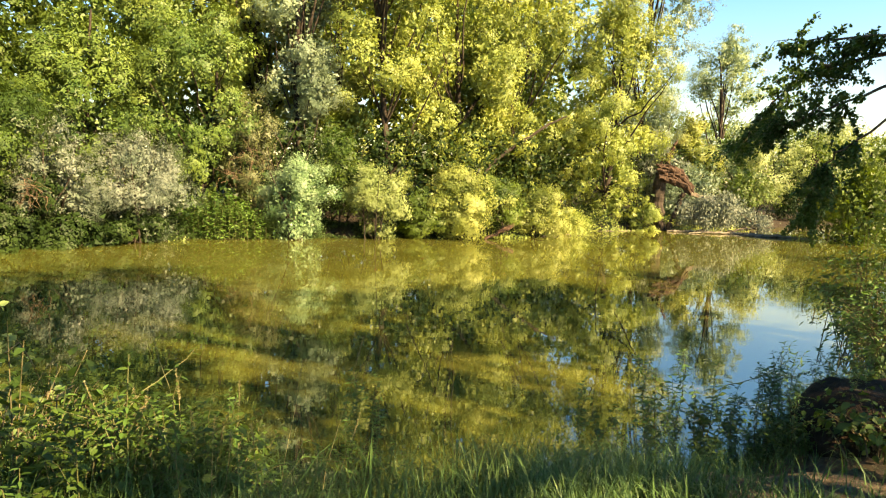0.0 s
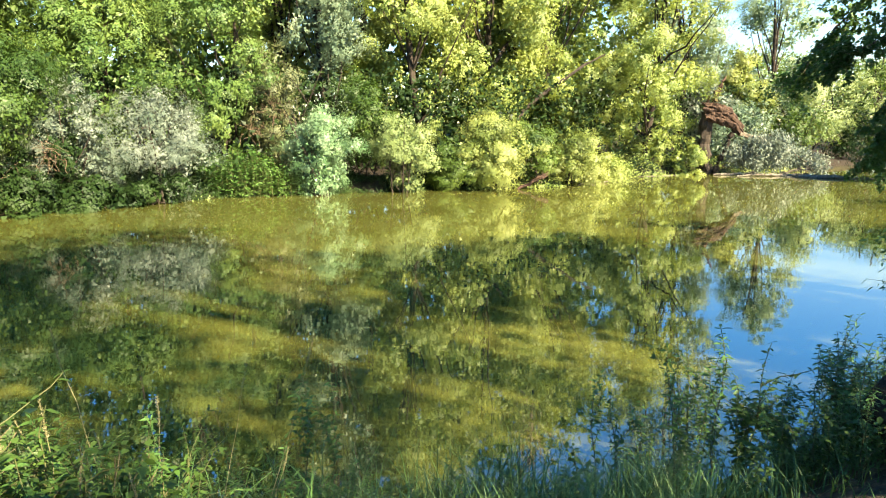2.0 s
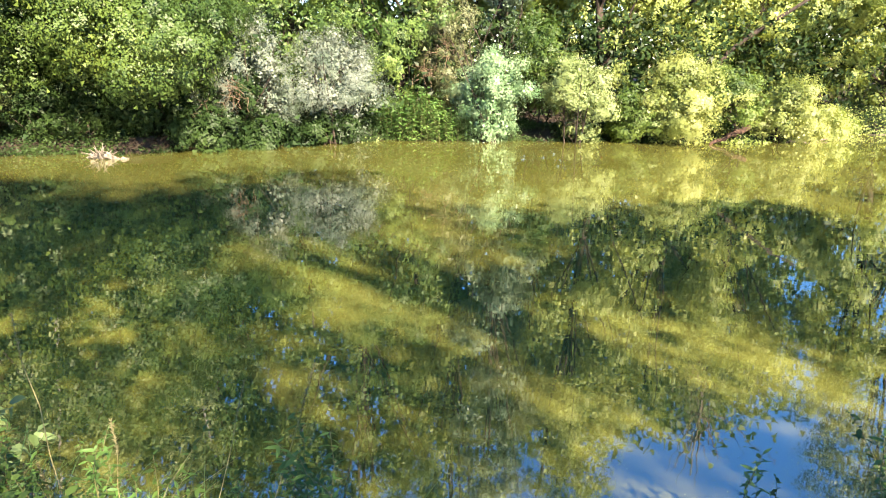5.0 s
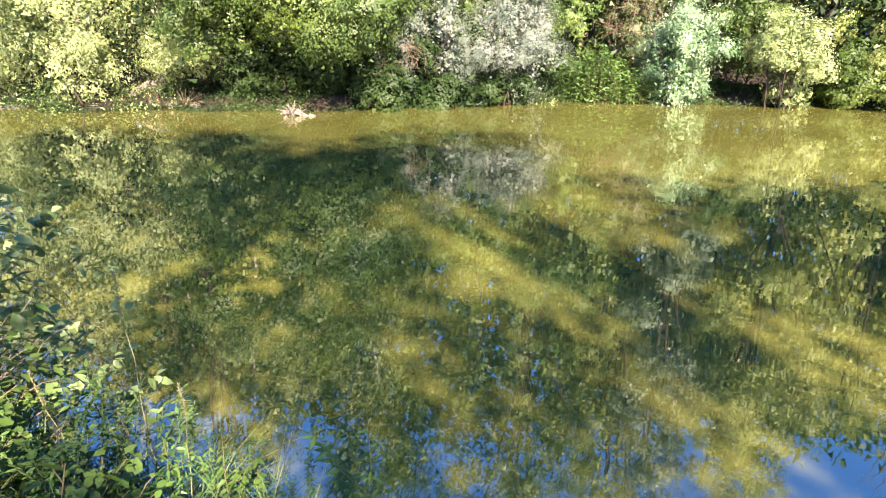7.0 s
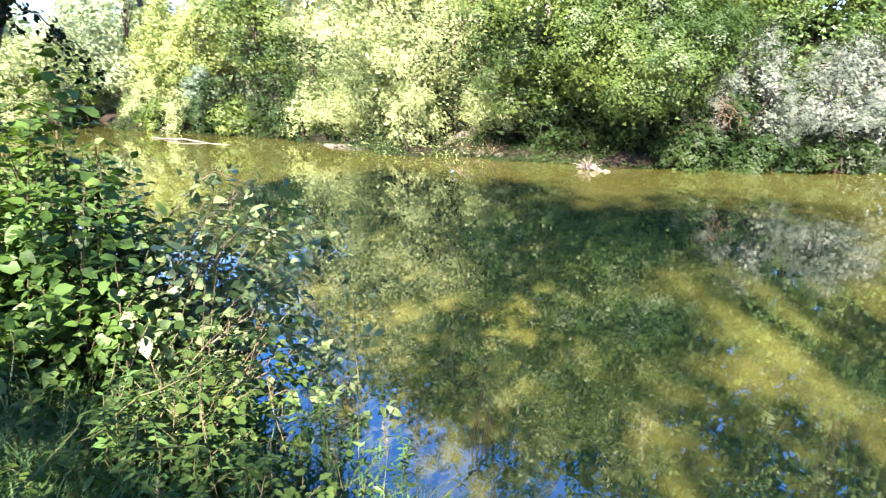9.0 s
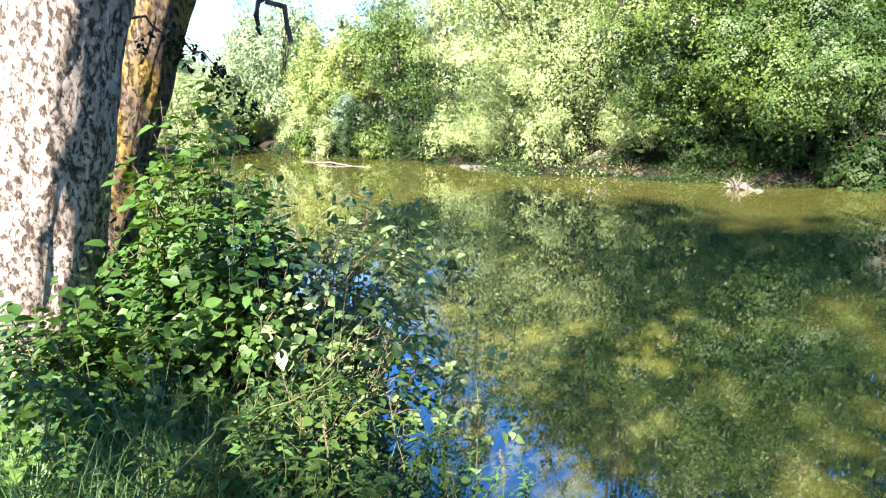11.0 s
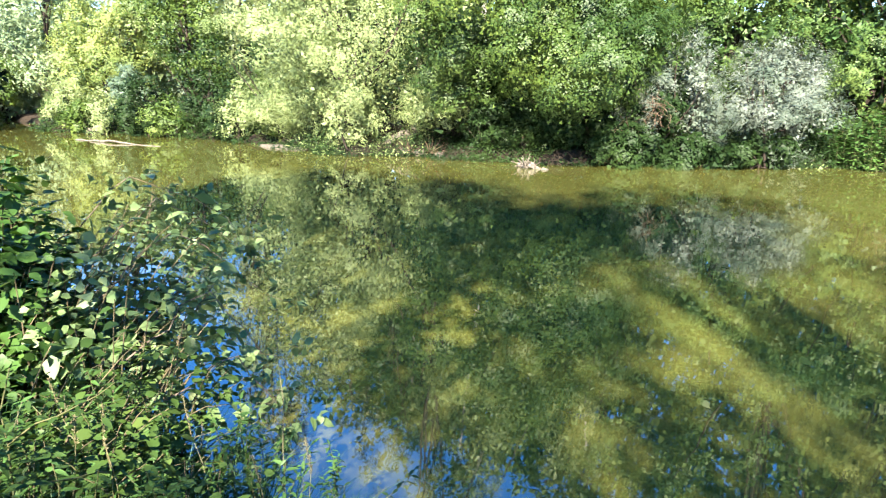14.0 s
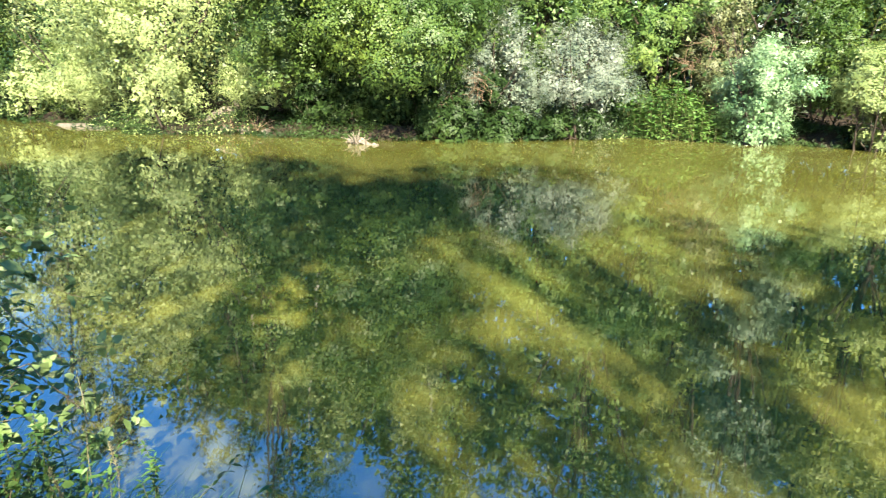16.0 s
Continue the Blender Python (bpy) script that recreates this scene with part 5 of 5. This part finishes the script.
# leafy growth at the start of the walk
bramble("bramble_bush", -2.45, 1.0, 0.55, 0.5, 0.42, 0.85, 60, 0.045, 1300, M_WEED, 81, "broad-leaved bramble on the bank", lean=(0.05, 0.15))
bramble("bramble_bush", -1.95, 1.3, 0.45, 0.4, 0.35, 0.7, 44, 0.042, 900, M_WEED, 82, "low bramble among tall grass")

M_MUD, _t, _o = mat("dark_earth")
_n = noise_tex(_t, coords(_t, (1, 1, 1)), 7.0, 6.0, 0.7)
principled(_t, _o, ramp(_t, _n, [(0.3, (0.008, 0.006, 0.005)), (0.75, (0.05, 0.032, 0.022))]), 0.95, 0.1, bump(_t, _n, 1.0, 0.08))

# dark clod of undercut bank
lump("earth_mound", 2.78, 1.95, 0.64, 0.66, 0.42, 0.32, M_MUD, "dark overhanging clod of earth and roots", "mound", 77, 30)


def weed(name, seed, h, leaf, narrow, material, label):
    """An upright weed: stem, side shoots and pointed leaves in pairs."""
    r = np.random.default_rng(seed)
    ob = thing(name, 0, -300, 0, label, "plant", "bank weeds")
    stems, lp, ln, la = [], [], [], []
    main = wander((0, 0, -0.08), (r.normal(0, 0.1) * h, r.normal(0, 0.1) * h, h), 9, 0.015, r)
    stems.append(tube_arrays(main, np.linspace(0.006, 0.002, 9), 5))
    shoots = [main] + [wander(main[i], main[i] + np.array([r.normal(0, 0.16), r.normal(0, 0.16), 0.24]) * h, 6, 0.01, r) for i in (3, 4, 5, 6)]
    for sh in shoots[1:]:
        stems.append(tube_arrays(sh, np.linspace(0.004, 0.0015, 6), 4))
    for j, sh in enumerate(shoots):
        m = int((h / 0.035) if j == 0 else h * 0.24 / 0.024)
        u = np.linspace(0.25 if j == 0 else 0.2, 1.0, m)
        p = np.stack([np.interp(u, np.linspace(0, 1, len(sh)), sh[:, c]) for c in range(3)], 1)
        ang = np.arange(m) * 1.9 + r.normal(0, 0.3, m)
        for flip in (0, np.pi):
            d = np.stack([np.cos(ang + flip), np.sin(ang + flip), -0.25 + r.normal(0, 0.3, m)], 1)
            lp.append(p)
            la.append(d)
    lp, la = np.concatenate(lp), np.concatenate(la)
    m = len(lp)
    size = leaf * r.uniform(0.55, 1.25, m)
    v, f = leaf7_arrays(lp, np.array([[0, 0, 1.0]]) + r.normal(0, 0.3, (m, 3)), la, size, size * narrow)
    sv, sf = joined(stems)
    part("stem", mesh_from("stem", sv, sf, M_STEM), ob, kind="stuff")
    part("foliage", mesh_from("foliage", v, f, material), ob, kind="stuff")
    return ob


def seed_grass(name, seed, h):
    """A dry grass stalk with a seed head and two or three long leaves."""
    r = np.random.default_rng(seed)
    ob = thing(name, 0, -300, 0, "dry straw-coloured grass stalk with a seed head", "grass", "dry grass stalks")
    path = wander((0, 0, -0.05), (r.normal(0, 0.12), r.normal(0, 0.12), h), 8, 0.01, r)
    v, f = tube_arrays(path, np.linspace(0.0028, 0.0012, 8), 5)
    part("stalk", mesh_from("stalk", v, f, M_STRAW), ob)
    m = 90
    u = r.uniform(0.84, 1.0, m)
    p = np.stack([np.interp(u, np.linspace(0, 1, 8), path[:, c]) for c in range(3)], 1)
    v, f = leaf_arrays(p, r.normal(0, 1, (m, 3)), r.normal(0, 0.4, (m, 3)) + np.array([0.1, 0, 1.6]), 0.015, 0.0035)
    part("seed_head", mesh_from("seed_head", v, f, M_STRAW), ob, kind="stuff")
    q = np.zeros((3, 3))
    v, f = blade_arrays(q, r.uniform(0, 6.28, 3), r.uniform(0.5, 1.1, 3), h * r.uniform(0.4, 0.7, 3), np.full(3, 0.009))
    part("leaf_tuft", mesh_from("leaf_tuft", v, f, M_STRAW), ob, kind="stuff")
    return ob


weeds = [weed("weed", 200 + k, h, lf, nw, m, lab) for k, (h, lf, nw, m, lab) in enumerate((
    (0.95, 0.056, 0.42, M_WEED, "leafy green nettle-like weed on the bank"), (0.8, 0.062, 0.36, M_NETTLE, "dark green weed with pointed leaves"),
    (0.7, 0.068, 0.55, M_WEED, "broad-leaved green weed at the water's edge"), (1.1, 0.062, 0.30, M_NETTLE, "tall thin willowherb with narrow leaves"),
    (0.6, 0.060, 0.6, M_BRAMBLE, "bushy light green weed on the bank")))]
stalks = [seed_grass("grass_stalk", 230 + k, h) for k, h in enumerate((0.85, 1.0, 0.7))]


def plant_out(kinds, spots):
    """Set copies of the kinds at (x, y, scale, kind) and the first of each kind at its first spot."""
    placed = set()
    for x, y, s, k, a in spots:
        m = pose(x, y, max(float(height(x, y)), 0.0), 0, 0, a) @ Matrix.Scale(s, 4)
        if k in placed:
            c = copy_thing(kinds[k], pose(x, y, max(float(height(x, y)), 0.0), 0, 0, a))
            c.scale = (s, s, s)
        else:
            kinds[k].matrix_world = m
            placed.add(k)


r = np.random.default_rng(300)
spots = []
# tall single weeds, then loose drifts along the edge
for x, y, s, k in ((-1.14, 1.8, 0.85, 3), (-1.02, 1.75, 0.8, 3), (-1.75, 1.8, 0.85, 0), (-1.85, 1.7, 0.8, 3), (-2.15, 1.45, 0.8, 1), (-2.5, 1.4, 0.95, 0), (-2.9, 1.35, 1.0, 1),
                   (1.25, 2.15, 0.7, 3), (1.5, 2.2, 0.85, 0), (1.7, 2.3, 0.95, 1), (2.0, 2.35, 0.85, 2), (2.2, 2.2, 0.9, 4), (2.4, 2.5, 1.0, 0), (2.65, 2.4, 0.95, 1)):
    spots.append((x, y, s, k, float(r.uniform(0, 360))))
for k in range(170):
    x = float(r.uniform(-4.2, 3.6))
    y = float(near_shore(x)) - float(r.uniform(-0.15, 0.9))
    low = float(np.interp(x, [-4.2, -2.4, -1.6, -0.7, 0.8, 1.3, 3.6], [1.0, 0.85, 0.6, 0.42, 0.42, 0.75, 0.9]))
    spots.append((x, y, low * float(r.uniform(0.6, 1.05)), int(r.integers(0, 5)), float(r.uniform(0, 360))))
for k in range(20):
    spots.append((float(r.uniform(-3.3, -1.8)), float(r.uniform(0.2, 1.6)), float(r.uniform(0.6, 1.0)), int(r.choice([0, 2, 4, 1])), float(r.uniform(0, 360))))
spots += [(1.05, 2.2, 0.9, 3, 70.0), (1.2, 2.3, 1.0, 0, 160.0), (1.38, 2.25, 1.05, 3, 220.0), (1.55, 2.35, 1.0, 2, 300.0), (1.75, 2.4, 1.1, 0, 20.0), (0.95, 2.28, 0.75, 1, 110.0)]
spots += [(0.62, 2.32, 0.82, 3, 40.0), (0.7, 2.25, 0.75, 0, 130.0), (0.5, 2.28, 0.7, 2, 250.0)]
plant_out(weeds, spots)
spots = [(float(x), float(y), float(s), int(k % 3), float(a)) for k, (x, y, s, a) in enumerate(zip(r.uniform(-2.6, -1.3, 13), r.uniform(0.8, 1.7, 13), r.uniform(0.6, 1.1, 13), r.uniform(0, 360, 13)))]
spots += [(-1.95, 1.75, 1.25, 1, 60.0), (-1.82, 1.7, 1.1, 0, 150.0), (-2.05, 1.8, 1.15, 2, 240.0), (-1.6, 1.75, 1.0, 1, 330.0)]
spots += [(0.1, 1.6, 0.45, 0, 10.0), (0.3, 1.5, 0.5, 1, 80.0), (0.2, 1.7, 0.5, 2, 140.0), (-3.0, 0.5, 0.9, 1, 200.0), (-2.8, 0.6, 0.8, 0, 20.0)]
plant_out(stalks, spots)

# grass on the near bank
n = 32000
x = r.uniform(-4.8, 4.2, n)
y = near_shore(x) - r.uniform(-0.1, 2.6, n)
keep = ((np.sin(2.1 * x + 1) + np.sin(3.3 * y) + r.normal(0, 0.8, n)) > -0.5) & ~((x > 0.9) & (y < near_shore(x) - 0.75) & (r.random(n) < 0.45))
x, y = x[keep], y[keep]
hh = np.interp(near_shore(x) - y, [-0.1, 0.4, 1.2, 2.6], [0.42, 0.62, 0.5, 0.22]) * r.uniform(0.5, 1.2, len(x)) * np.interp(x, [-4.8, -1.4, -0.4, 0.3, 1.2, 4.2], [1.2, 1.1, 0.85, 0.6, 0.55, 0.8])
v, f = blade_arrays(np.stack([x, y, np.maximum(height(x, y), 0) - 0.02], 1), r.uniform(0, 6.28, len(x)), r.uniform(0.2, 1.1, len(x)), hh, r.uniform(0.005, 0.014, len(x)))
tagged(new("grass", mesh_from("grass", v, f, M_GRASS)), "long uncut green grass on the near bank", "grass", kind="stuff")

# fallen leaves and specks adrift on the water
n = 150
x = r.uniform(-24, 14, n)
y = far_shore(x) - r.random(n) ** 2.2 * 10
v, f = leaf_arrays(np.stack([x, y, np.full(n, 0.004)], 1), np.array([[0, 0, 1.0]]) + r.normal(0, 0.05, (n, 3)), r.normal(0, 1, (n, 3)), r.uniform(0.012, 0.035, n), 0.016)
tagged(new("floating_leaves", mesh_from("floating_leaves", v, f, M_FLOAT)), "small pale leaves drifting on the water", "leaves", kind="stuff")

# dust and seeds over the near water
n = 1500
x, y = r.uniform(-12, 5, n), r.uniform(3.2, 11, n)
v, f = leaf_arrays(np.stack([x, y, np.full(n, 0.003)], 1), np.array([[0, 0, 1.0]]) + r.normal(0, 0.05, (n, 3)), r.normal(0, 1, (n, 3)), r.uniform(0.005, 0.012, n), 0.006)
tagged(new("floating_seeds", mesh_from("floating_seeds", v, f, M_FLOAT)), "fine pale seeds and dust on the water", "seeds", kind="stuff")
